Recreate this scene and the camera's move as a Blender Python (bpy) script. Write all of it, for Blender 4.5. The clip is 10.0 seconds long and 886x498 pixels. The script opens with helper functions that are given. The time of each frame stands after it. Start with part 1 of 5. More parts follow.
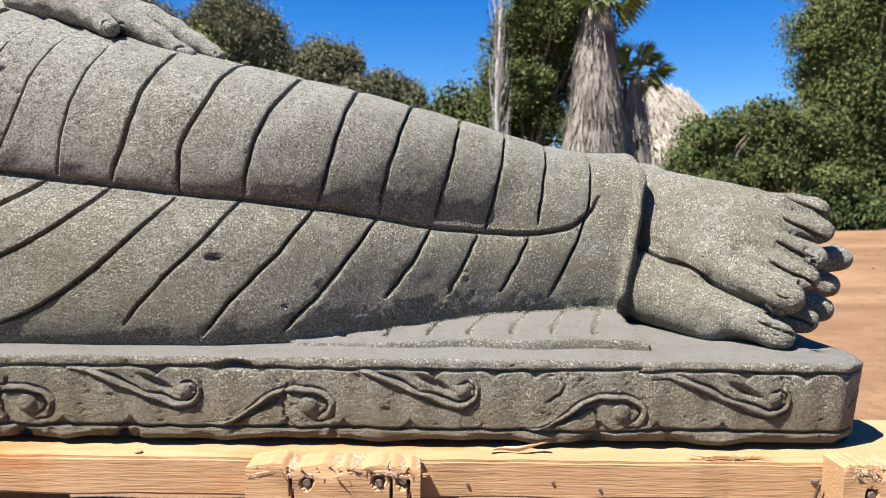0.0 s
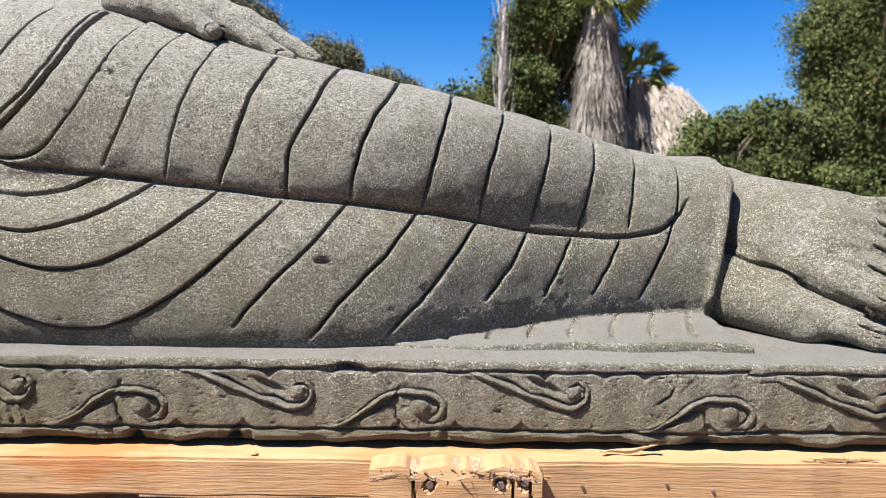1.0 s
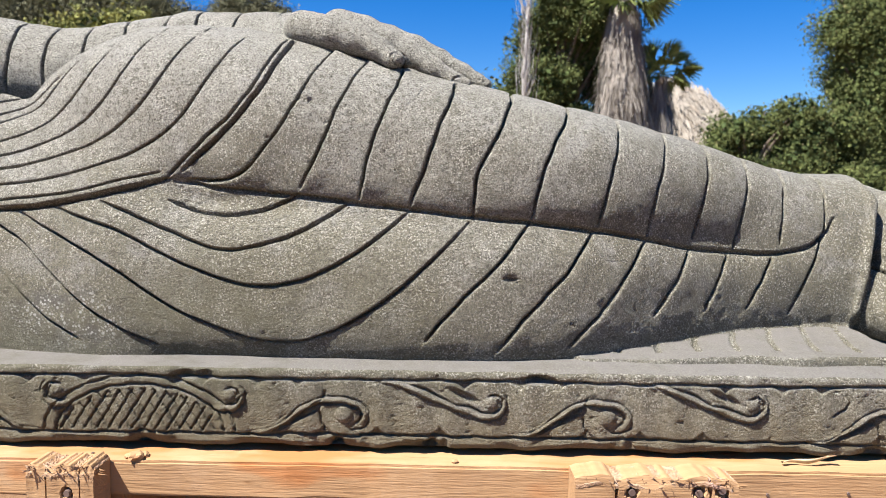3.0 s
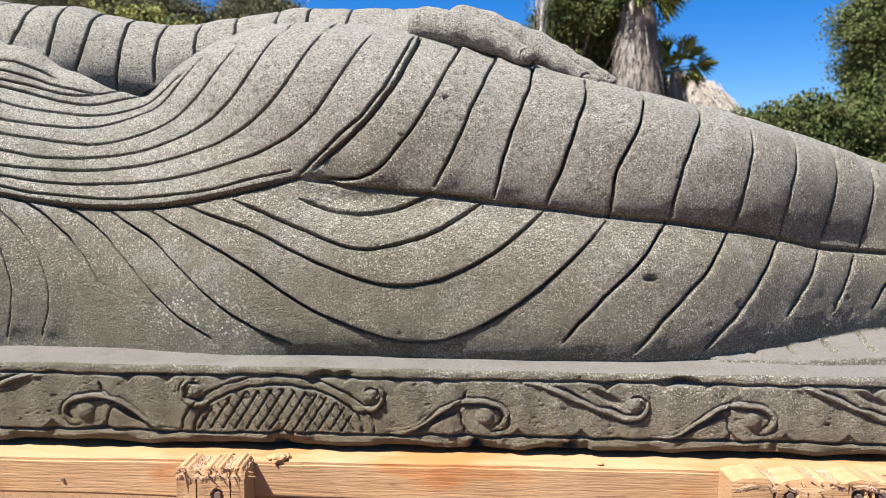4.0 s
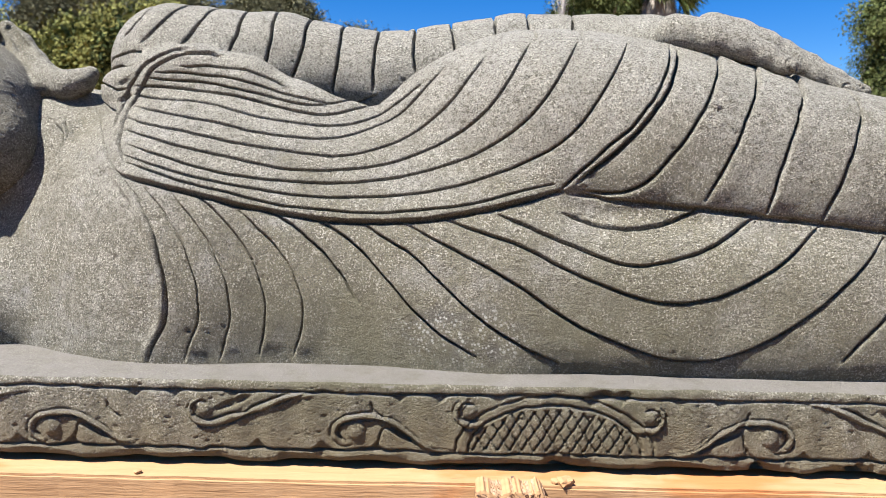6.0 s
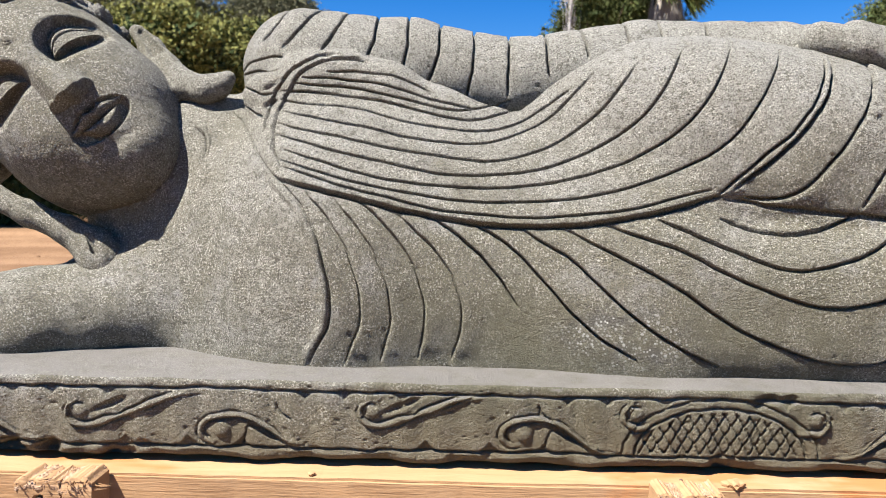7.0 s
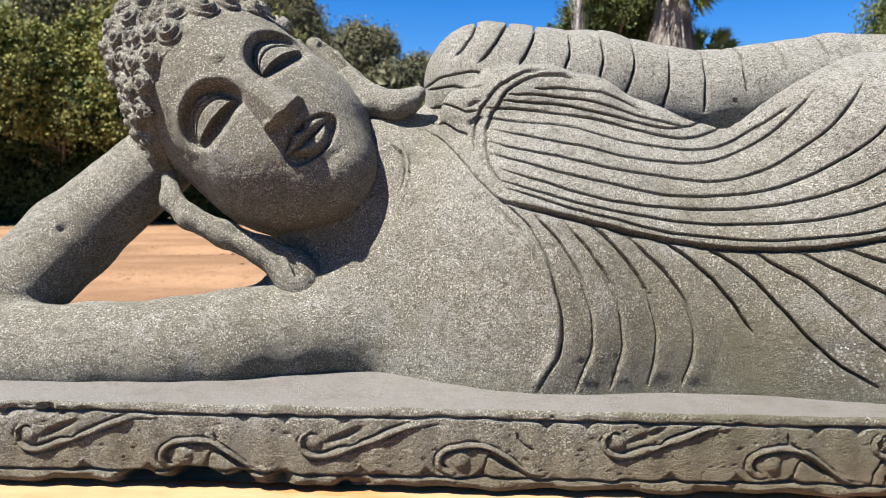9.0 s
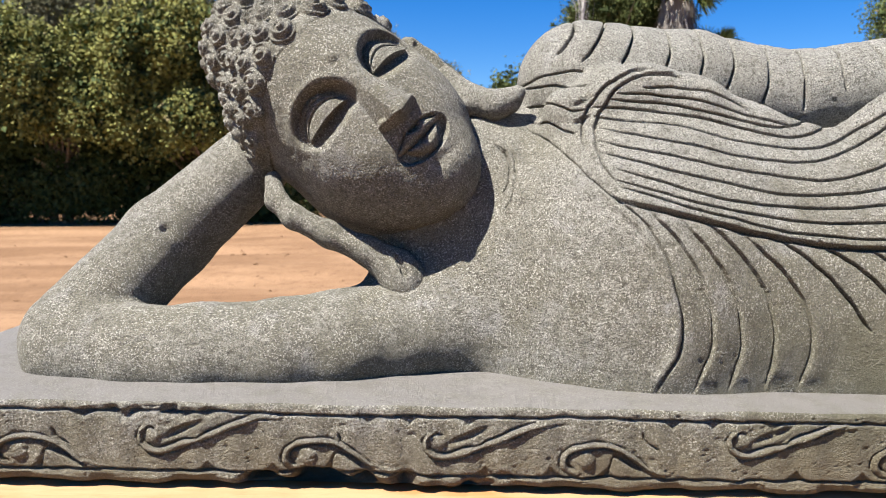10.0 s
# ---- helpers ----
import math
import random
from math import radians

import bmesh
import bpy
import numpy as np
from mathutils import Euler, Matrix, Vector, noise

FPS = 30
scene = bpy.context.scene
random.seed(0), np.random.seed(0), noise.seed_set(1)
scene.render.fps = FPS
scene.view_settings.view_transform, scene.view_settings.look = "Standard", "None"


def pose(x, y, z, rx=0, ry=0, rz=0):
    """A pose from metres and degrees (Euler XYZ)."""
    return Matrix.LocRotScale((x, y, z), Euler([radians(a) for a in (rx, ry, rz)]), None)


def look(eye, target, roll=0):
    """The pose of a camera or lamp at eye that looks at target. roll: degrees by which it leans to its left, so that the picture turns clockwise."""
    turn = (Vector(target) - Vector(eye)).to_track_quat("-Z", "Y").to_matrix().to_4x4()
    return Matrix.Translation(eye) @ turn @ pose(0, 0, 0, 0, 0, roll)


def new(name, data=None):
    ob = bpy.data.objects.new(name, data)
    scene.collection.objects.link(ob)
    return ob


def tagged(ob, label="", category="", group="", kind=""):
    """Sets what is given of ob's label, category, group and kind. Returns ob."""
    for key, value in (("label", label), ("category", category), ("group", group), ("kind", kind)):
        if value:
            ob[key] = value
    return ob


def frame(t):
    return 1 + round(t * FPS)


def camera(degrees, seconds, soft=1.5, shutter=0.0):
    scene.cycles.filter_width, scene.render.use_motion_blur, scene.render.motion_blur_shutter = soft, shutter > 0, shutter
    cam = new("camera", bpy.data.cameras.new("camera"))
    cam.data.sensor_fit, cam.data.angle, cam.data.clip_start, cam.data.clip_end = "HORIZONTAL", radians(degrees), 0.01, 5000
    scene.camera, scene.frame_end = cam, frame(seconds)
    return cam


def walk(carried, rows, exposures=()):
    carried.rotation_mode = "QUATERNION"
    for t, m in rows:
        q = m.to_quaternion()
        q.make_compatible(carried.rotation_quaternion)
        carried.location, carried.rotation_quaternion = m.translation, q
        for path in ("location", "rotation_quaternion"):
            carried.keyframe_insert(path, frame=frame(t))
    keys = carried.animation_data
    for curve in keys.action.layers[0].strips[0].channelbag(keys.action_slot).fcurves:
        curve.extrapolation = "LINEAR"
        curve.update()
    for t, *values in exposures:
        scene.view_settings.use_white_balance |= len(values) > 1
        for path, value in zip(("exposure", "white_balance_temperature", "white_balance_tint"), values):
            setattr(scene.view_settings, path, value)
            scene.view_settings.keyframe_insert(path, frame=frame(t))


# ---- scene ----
cam = camera(63.4, 10.0, soft=0.9)
cam.data.dof.use_dof, cam.data.dof.focus_distance, cam.data.dof.aperture_fstop = True, 0.93, 9.0
EXPOSURE = 1.78
PATH = [
    (0, (0.013, 0.017, 0.642), (0.034, 2.012, 0.508), 0.8),
    (0.5, (-0.057, 0.017, 0.646), (-0.031, 2.012, 0.512), 0.8),
    (1, (-0.113, 0.014, 0.646), (-0.083, 2.009, 0.508), 0.9),
    (1.5, (-0.159, 0.007, 0.654), (-0.131, 2.003, 0.518), 0.9),
    (2, (-0.207, -0.012, 0.657), (-0.188, 1.984, 0.522), 0.9),
    (2.5, (-0.247, -0.027, 0.667), (-0.243, 1.969, 0.531), 1.0),
    (2.7, (-0.27, -0.028, 0.668), (-0.275, 1.967, 0.529), 0.9),
    (3.8, (-0.448, -0.024, 0.674), (-0.45, 1.97, 0.523), 1.1),
    (4, (-0.472, -0.018, 0.671), (-0.494, 1.975, 0.516), 0.9),
    (4.5, (-0.539, -0.009, 0.666), (-0.565, 1.985, 0.513), 0.9),
    (5, (-0.609, 0.008, 0.68), (-0.638, 2.002, 0.522), 0.9),
    (5.5, (-0.688, 0.01, 0.683), (-0.718, 2.003, 0.518), 1.0),
    (6, (-0.785, 0.004, 0.689), (-0.817, 1.996, 0.519), 1.0),
    (7.3, (-1.029, -0.013, 0.695), (-1.048, 1.979, 0.523), 1.2),
    (7.5, (-1.059, -0.016, 0.703), (-1.074, 1.976, 0.52), 1.2),
    (8, (-1.126, -0.004, 0.704), (-1.137, 1.988, 0.521), 1.2),
    (8.5, (-1.191, 0.008, 0.71), (-1.199, 2.0, 0.527), 1.2),
    (9, (-1.26, 0.017, 0.718), (-1.266, 2.009, 0.535), 1.1),
    (9.5, (-1.336, 0.019, 0.72), (-1.336, 2.011, 0.536), 1.1),
    (10, (-1.401, 0.019, 0.715), (-1.401, 2.011, 0.532), 1.0),
]
walk(cam, [(t, look(eye, target, roll)) for t, eye, target, roll in PATH], exposures=[(0.0, EXPOSURE), (10.0, EXPOSURE)])

# ---------------------------------------------------------------- light
SUN = Vector((-0.52, -0.35, 1.0)).normalized()          # towards the sun
world = bpy.data.worlds.new("sky")
scene.world = world
world.use_nodes = True
sky = world.node_tree.nodes.new("ShaderNodeTexSky")
sky.sky_type, sky.sun_disc = "NISHITA", False
sky.sun_elevation = math.asin(SUN.z)
sky.sun_rotation = math.atan2(SUN.x, SUN.y)
sky.air_density, sky.dust_density, sky.ozone_density = 1.0, 0.0, 5.0
world.node_tree.nodes["Background"].inputs[1].default_value = 0.046
deep = world.node_tree.nodes.new("ShaderNodeHueSaturation")
deep.inputs["Saturation"].default_value, deep.inputs["Hue"].default_value = 1.42, 0.513
world.node_tree.links.new(sky.outputs[0], deep.inputs["Color"])
world.node_tree.links.new(deep.outputs[0], world.node_tree.nodes["Background"].inputs[0])
sun = new("sun", bpy.data.lights.new("sun", "SUN"))
sun.data.energy, sun.data.angle, sun.data.color = 5.0, radians(0.5), (1.0, 0.955, 0.895)
sun.matrix_world = look(SUN * 30, (0, 0, 0))

# ---------------------------------------------------------------- materials


class Nodes:
    """Short hand for building a node material."""

    def __init__(self, name, roughness=0.9, specular=0.3):
        self.m = bpy.data.materials.new(name)
        self.m.use_nodes = True
        self.t = self.m.node_tree
        self.b = self.t.nodes["Principled BSDF"]
        self.b.inputs["Roughness"].default_value = roughness
        self.b.inputs["Specular IOR Level"].default_value = specular
        self.at = self.t.nodes.new("ShaderNodeTexCoord").outputs["Object"]

    def put(self, value, socket):
        if isinstance(value, (int, float)):
            socket.default_value = value
        elif isinstance(value, tuple):
            socket.default_value = (*value, 1.0) if len(value) == 3 else value
        else:
            self.t.links.new(value, socket)

    def stretched(self, x, y, z):
        n = self.t.nodes.new("ShaderNodeMapping")
        n.inputs["Scale"].default_value = (x, y, z)
        self.put(self.at, n.inputs["Vector"])
        return n.outputs[0]

    def noise(self, scale, detail=4.0, rough=0.55, at=None, bend=0.0):
        n = self.t.nodes.new("ShaderNodeTexNoise")
        n.inputs["Scale"].default_value, n.inputs["Detail"].default_value = scale, detail
        n.inputs["Roughness"].default_value, n.inputs["Distortion"].default_value = rough, bend
        self.put(at or self.at, n.inputs["Vector"])
        return n.outputs["Fac"]

    def cells(self, scale, out="Distance", at=None):
        n = self.t.nodes.new("ShaderNodeTexVoronoi")
        n.inputs["Scale"].default_value = scale
        self.put(at or self.at, n.inputs["Vector"])
        return n.outputs[out]

    def ramp(self, value, lo, hi, a=0.0, b=1.0):
        n = self.t.nodes.new("ShaderNodeMapRange")
        n.interpolation_type = "SMOOTHSTEP"
        for i, v in enumerate((value, lo, hi, a, b)):
            self.put(v, n.inputs[i])
        return n.outputs[0]

    def sum(self, a, b, how="ADD"):
        n = self.t.nodes.new("ShaderNodeMath")
        n.operation = how
        self.put(a, n.inputs[0])
        self.put(b, n.inputs[1])
        return n.outputs[0]

    def mix(self, how_much, a, b, kind="MIX"):
        n = self.t.nodes.new("ShaderNodeMix")
        n.data_type, n.blend_type = "RGBA", kind
        self.put(how_much, n.inputs[0])
        self.put(a, n.inputs[6])
        self.put(b, n.inputs[7])
        return n.outputs[2]

    def bump(self, height, strength, distance):
        n = self.t.nodes.new("ShaderNodeBump")
        n.inputs["Strength"].default_value, n.inputs["Distance"].default_value = strength, distance
        self.put(height, n.inputs["Height"])
        self.put(n.outputs[0], self.b.inputs["Normal"])

    def random(self, per_island=False):
        if per_island:
            return self.t.nodes.new("ShaderNodeNewGeometry").outputs["Random Per Island"]
        return self.t.nodes.new("ShaderNodeObjectInfo").outputs["Random"]

    def colour(self, value):
        self.put(value, self.b.inputs["Base Color"])
        return self.m


def stone_material():
    n = Nodes("weathered_volcanic_stone", 0.74, 0.35)
    grain, mid, wide = n.noise(520, 3, 0.7), n.noise(85, 6, 0.8), n.noise(4.5, 4, 0.6)
    c = n.mix(n.ramp(mid, 0.42, 0.6), (0.15, 0.14, 0.106), (0.26, 0.247, 0.205))
    c = n.mix(n.ramp(wide, 0.38, 0.6, 0, 0.85), c, (0.167, 0.153, 0.105))                 # olive bloom
    c = n.mix(n.ramp(n.noise(9, 7, 0.8), 0.52, 0.7, 0, 0.6), c, (0.100, 0.092, 0.065))    # dark weather stains
    c = n.mix(n.ramp(n.noise(13, 6, 0.75), 0.5, 0.74, 0, 0.8), c, (0.311, 0.303, 0.285))   # rubbed paler
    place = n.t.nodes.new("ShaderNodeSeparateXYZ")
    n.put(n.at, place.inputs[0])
    # paler blotches with height: worn stone plus sunlight on the tops put into colour
    paler_up = n.sum(n.noise(6, 6, 0.75), n.sum(n.sum(place.outputs[2], -0.68), 1.3, "MULTIPLY"))
    paler_up = n.sum(n.ramp(paler_up, 0.4, 0.72, 0, 0.6), n.ramp(place.outputs[0], -1.5, -1.1), "MULTIPLY")
    c = n.mix(paler_up, c, (0.33, 0.321, 0.288))
    c = n.mix(n.ramp(n.noise(150, 5, 0.75), 0.52, 0.61, 0, 0.72), c, (0.08, 0.073, 0.051))       # dirt lodged in the pitted skin
    c = n.mix(n.ramp(grain, 0.49, 0.6, 0, 0.8), c, (0.081, 0.075, 0.061))                  # dark grains
    crumbs = n.sum(n.ramp(n.noise(430, 2, 0.6), 0.54, 0.63), n.ramp(n.noise(30, 4), 0.3, 0.6, 0.25, 1.0), "MULTIPLY")
    c = n.mix(n.sum(crumbs, 0.9, "MULTIPLY"), c, (0.43, 0.412, 0.35))                     # pale crumbs of aggregate
    c = n.mix(n.sum(n.ramp(n.cells(170), 0.2, 0.08, 0.0, 0.8), n.ramp(n.noise(60, 3), 0.45, 0.6), "MULTIPLY"), c, (0.459, 0.437, 0.370))
    c = n.mix(n.sum(n.ramp(n.cells(120), 0.16, 0.08, 0.0, 0.8), n.ramp(n.noise(40, 3), 0.42, 0.58), "MULTIPLY"), c, (0.044, 0.041, 0.034))  # open pores
    dx = n.sum(n.sum(place.outputs[0], 0.772), 0.085, "DIVIDE")
    dz = n.sum(n.sum(place.outputs[2], -0.517), 0.04, "DIVIDE")
    near = n.sum(n.sum(dx, dx, "MULTIPLY"), n.sum(dz, dz, "MULTIPLY"))
    patch = n.sum(n.ramp(near, 1.6, 0.2), n.ramp(n.noise(35, 4), 0.35, 0.6), "MULTIPLY")
    c = n.mix(n.sum(patch, 0.7, "MULTIPLY"), c, (0.074, 0.070, 0.070))                   # old lichen bed
    speck = n.sum(n.ramp(n.cells(210), 0.34, 0.2), n.ramp(n.cells(105), 0.26, 0.16), "MAXIMUM")
    spots = n.sum(speck, n.ramp(near, 1.5, 0.2), "MULTIPLY")
    c = n.mix(n.sum(spots, n.ramp(n.noise(26, 3), 0.42, 0.56), "MULTIPLY"), c, (0.488, 0.488, 0.459))
    # darker olive low on the chest, then dust on the flat of the plinth
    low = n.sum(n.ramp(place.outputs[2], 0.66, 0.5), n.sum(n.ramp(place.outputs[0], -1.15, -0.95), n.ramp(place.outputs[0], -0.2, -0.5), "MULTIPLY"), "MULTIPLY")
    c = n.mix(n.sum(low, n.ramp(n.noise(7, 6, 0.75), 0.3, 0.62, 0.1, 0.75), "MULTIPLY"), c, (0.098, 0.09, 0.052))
    facing = n.t.nodes.new("ShaderNodeSeparateXYZ")
    n.put(n.t.nodes.new("ShaderNodeNewGeometry").outputs["True Normal"], facing.inputs[0])
    dust = n.sum(n.ramp(facing.outputs[2], 0.75, 0.93), n.ramp(place.outputs[2], 0.53, 0.515), "MULTIPLY")
    c = n.mix(n.sum(dust, n.ramp(n.noise(30, 5, 0.7), 0.3, 0.6, 0.45, 0.85), "MULTIPLY"), c, (0.205, 0.191, 0.177))
    # earth washed on to the foot of the stone
    soil = n.sum(n.ramp(place.outputs[2], 0.47, 0.385), n.ramp(n.noise(18, 5, 0.7), 0.28, 0.58, 0.4, 0.95), "MULTIPLY")
    c = n.mix(n.sum(soil, 0.85, "MULTIPLY"), c, (0.118, 0.094, 0.054))
    pores = n.sum(n.ramp(n.cells(120), 0.05, 0.2), n.ramp(n.noise(40, 3), 0.6, 0.42), "MAXIMUM")
    height = n.sum(n.sum(n.sum(grain, 0.55, "MULTIPLY"), n.sum(mid, 1.3, "MULTIPLY")), n.sum(pores, 0.5, "MULTIPLY"))
    n.bump(height, 1.0, 0.0076)
    return n.colour(c)


def timber_material():
    n = Nodes("sawn_pine", 0.75, 0.25)
    along = n.stretched(1.0, 9.0, 9.0)
    rings = n.noise(7, 6, 0.6, along, 0.6)
    fine = n.noise(60, 3, 0.6, n.stretched(0.35, 6.0, 6.0))
    c = n.mix(n.ramp(rings, 0.2, 0.8), (0.286, 0.166, 0.081), (0.340, 0.212, 0.112))
    c = n.mix(n.ramp(n.noise(4.0, 3, 0.6, n.stretched(1, 3, 3)), 0.54, 0.68), c, (0.313, 0.132, 0.048))      # resin-rich heart
    c = n.mix(n.ramp(fine, 0.58, 0.74, 0, 0.12), c, (0.245, 0.129, 0.056))
    c = n.mix(n.ramp(n.noise(22, 3, 0.6, n.stretched(0.6, 2, 2)), 0.68, 0.76), c, (0.150, 0.074, 0.028))
    c = n.mix(n.ramp(n.noise(150, 3, 0.7, n.stretched(0.25, 1.5, 1.5)), 0.62, 0.74, 0, 0.16), c, (0.170, 0.086, 0.040))
    c = n.mix(n.ramp(n.noise(6, 5, 0.7), 0.55, 0.75, 0, 0.55), c, (0.368, 0.246, 0.149))            # dry, dusty patches
    saw = n.noise(55, 2, 0.5, n.stretched(1.0, 0.1, 0.1))
    n.bump(n.sum(n.sum(fine, n.sum(rings, 0.5, "MULTIPLY")), n.sum(saw, 0.5, "MULTIPLY")), 0.7, 0.0014)
    return n.colour(c)


def endgrain_material():
    n = Nodes("cut_timber_end", 0.8, 0.2)
    c = n.mix(n.ramp(n.noise(45, 4, 0.7), 0.35, 0.65), (0.235, 0.14, 0.078), (0.33, 0.225, 0.15))
    c = n.mix(n.ramp(n.noise(14, 3), 0.55, 0.7), c, (0.35, 0.225, 0.18))
    n.bump(n.noise(90, 4, 0.7), 0.9, 0.004)
    return n.colour(c)


def dirt_material():
    n = Nodes("dry_sandy_dirt", 0.95, 0.1)
    bands = n.noise(0.8, 6, 0.65, n.stretched(0.45, 1.2, 1))
    c = n.mix(n.ramp(bands, 0.35, 0.65), (0.133, 0.076, 0.041), (0.218, 0.133, 0.076))
    c = n.mix(n.ramp(n.noise(14, 4, 0.7), 0.5, 0.75), c, (0.113, 0.065, 0.037))
    c = n.mix(n.ramp(n.cells(20), 0.1, 0.04, 0, 0.5), c, (0.231, 0.161, 0.105))
    n.bump(n.noise(9, 6, 0.7), 0.8, 0.03)
    return n.colour(c)


def leaf_material(name, dark, light, dry=(0.2, 0.16, 0.08), dry_share=0.975):
    n = Nodes(name, 0.8, 0.15)
    r = n.random(True)
    c = n.mix(r, dark, light)
    c = n.mix(n.ramp(r, dry_share, dry_share + 0.02), c, dry)
    c = n.mix(n.ramp(n.noise(1.1, 2), 0.35, 0.7, 0, 0.6), c, light)
    n.b.inputs["Transmission Weight"].default_value = 0.0
    return n.colour(c)


def bark_material(name, a, b, scale=6.0):
    n = Nodes(name, 0.9, 0.15)
    g = n.noise(scale, 5, 0.65, n.stretched(2.5, 2.5, 0.5))
    n.bump(g, 0.9, 0.05)
    return n.colour(n.mix(n.ramp(g, 0.35, 0.65), a, b))


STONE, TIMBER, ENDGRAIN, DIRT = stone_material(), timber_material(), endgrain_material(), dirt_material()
LEAF_GREEN = leaf_material("green_foliage", (0.025, 0.036, 0.011), (0.115, 0.135, 0.045))
# dark leaves; they also carry shade under and inside the crowns as colour
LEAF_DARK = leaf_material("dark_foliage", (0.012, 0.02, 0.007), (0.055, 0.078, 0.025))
LEAF_YELLOW = leaf_material("yellow_green_foliage", (0.05, 0.064, 0.018), (0.25, 0.25, 0.075))
LEAF_GREY = leaf_material("grey_green_foliage", (0.055, 0.058, 0.032), (0.155, 0.15, 0.088))
FROND = leaf_material("palm_frond", (0.045, 0.072, 0.02), (0.22, 0.26, 0.085))
# the near-black share of fronds puts the skirt's broken shade into the colour
THATCH = leaf_material("dry_palm_fronds", (0.11, 0.096, 0.082), (0.36, 0.325, 0.285), (0.07, 0.058, 0.047), 0.62)
PALE_THATCH = leaf_material("bleached_cut_fronds", (0.15, 0.128, 0.1), (0.33, 0.295, 0.25), (0.2, 0.16, 0.12), 0.85)
BARK = bark_material("brown_bark", (0.10, 0.075, 0.055), (0.22, 0.18, 0.14))
PALE_BARK = bark_material("bleached_bark", (0.26, 0.245, 0.23), (0.42, 0.40, 0.38))
SCRUB = bark_material("scrub_hillside", (0.09, 0.09, 0.05), (0.20, 0.17, 0.10), 0.3)
LEAF_DRY = Nodes("dry_leaf", 0.7, 0.2)
LEAF_DRY = LEAF_DRY.colour(LEAF_DRY.mix(LEAF_DRY.noise(90, 4, 0.6), (0.34, 0.24, 0.14), (0.58, 0.46, 0.32)))
NAIL = Nodes("rusty_steel", 0.6, 0.5).colour((0.09, 0.06, 0.05))
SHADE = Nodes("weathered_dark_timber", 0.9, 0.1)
SHADE = SHADE.colour(SHADE.mix(SHADE.noise(12, 4, 0.6, SHADE.stretched(1, 6, 6)), (0.16, 0.09, 0.05), (0.34, 0.2, 0.11)))

# ---------------------------------------------------------------- helpers


def mesh_object(name, verts, faces, material, smooth=False, parent=None):
    data = bpy.data.meshes.new(name)
    verts, faces = np.asarray(verts, np.float32), np.asarray(faces, np.int32)
    data.vertices.add(len(verts))
    data.vertices.foreach_set("co", verts.ravel())
    k = faces.shape[1]
    data.loops.add(faces.size)
    data.loops.foreach_set("vertex_index", faces.ravel())
    data.polygons.add(len(faces))
    data.polygons.foreach_set("loop_start", np.arange(0, faces.size, k, dtype=np.int32))
    data.update(calc_edges=True)
    data.validate()
    data.polygons.foreach_set("use_smooth", np.full(len(data.polygons), smooth))
    data.materials.append(material)
    ob = new(name, data)
    ob.parent = parent
    return ob


def part(name, bm, material, parent=None, label="", smooth=False):
    data = bpy.data.meshes.new(name)
    bmesh.ops.recalc_face_normals(bm, faces=bm.faces)
    for f in bm.faces:
        f.smooth = smooth
    bm.to_mesh(data)
    bm.free()
    data.materials.append(material)
    ob = new(name, data)
    ob.parent = parent
    return tagged(ob, label) if label else ob


def thing(name, place, label, category, group=""):
    ob = new(name)
    ob.location = place
    return tagged(ob, label, category, group)


def spline(points, n=24):
    """A smooth line through the points."""
    p = np.array(points, float)
    if len(p) == 2:
        return p[0] + (p[1] - p[0]) * np.linspace(0, 1, n)[:, None]
    p = np.vstack((2 * p[0] - p[1], p, 2 * p[-1] - p[-2]))
    t = np.linspace(0, len(p) - 3 - 1e-9, n)
    i = t.astype(int)
    f = (t - i)[:, None]
    a, b, c, d = p[i], p[i + 1], p[i + 2], p[i + 3]
    return 0.5 * (2 * b + (c - a) * f + (2 * a - 5 * b + 4 * c - d) * f ** 2 + (3 * b - a - 3 * c + d) * f ** 3)


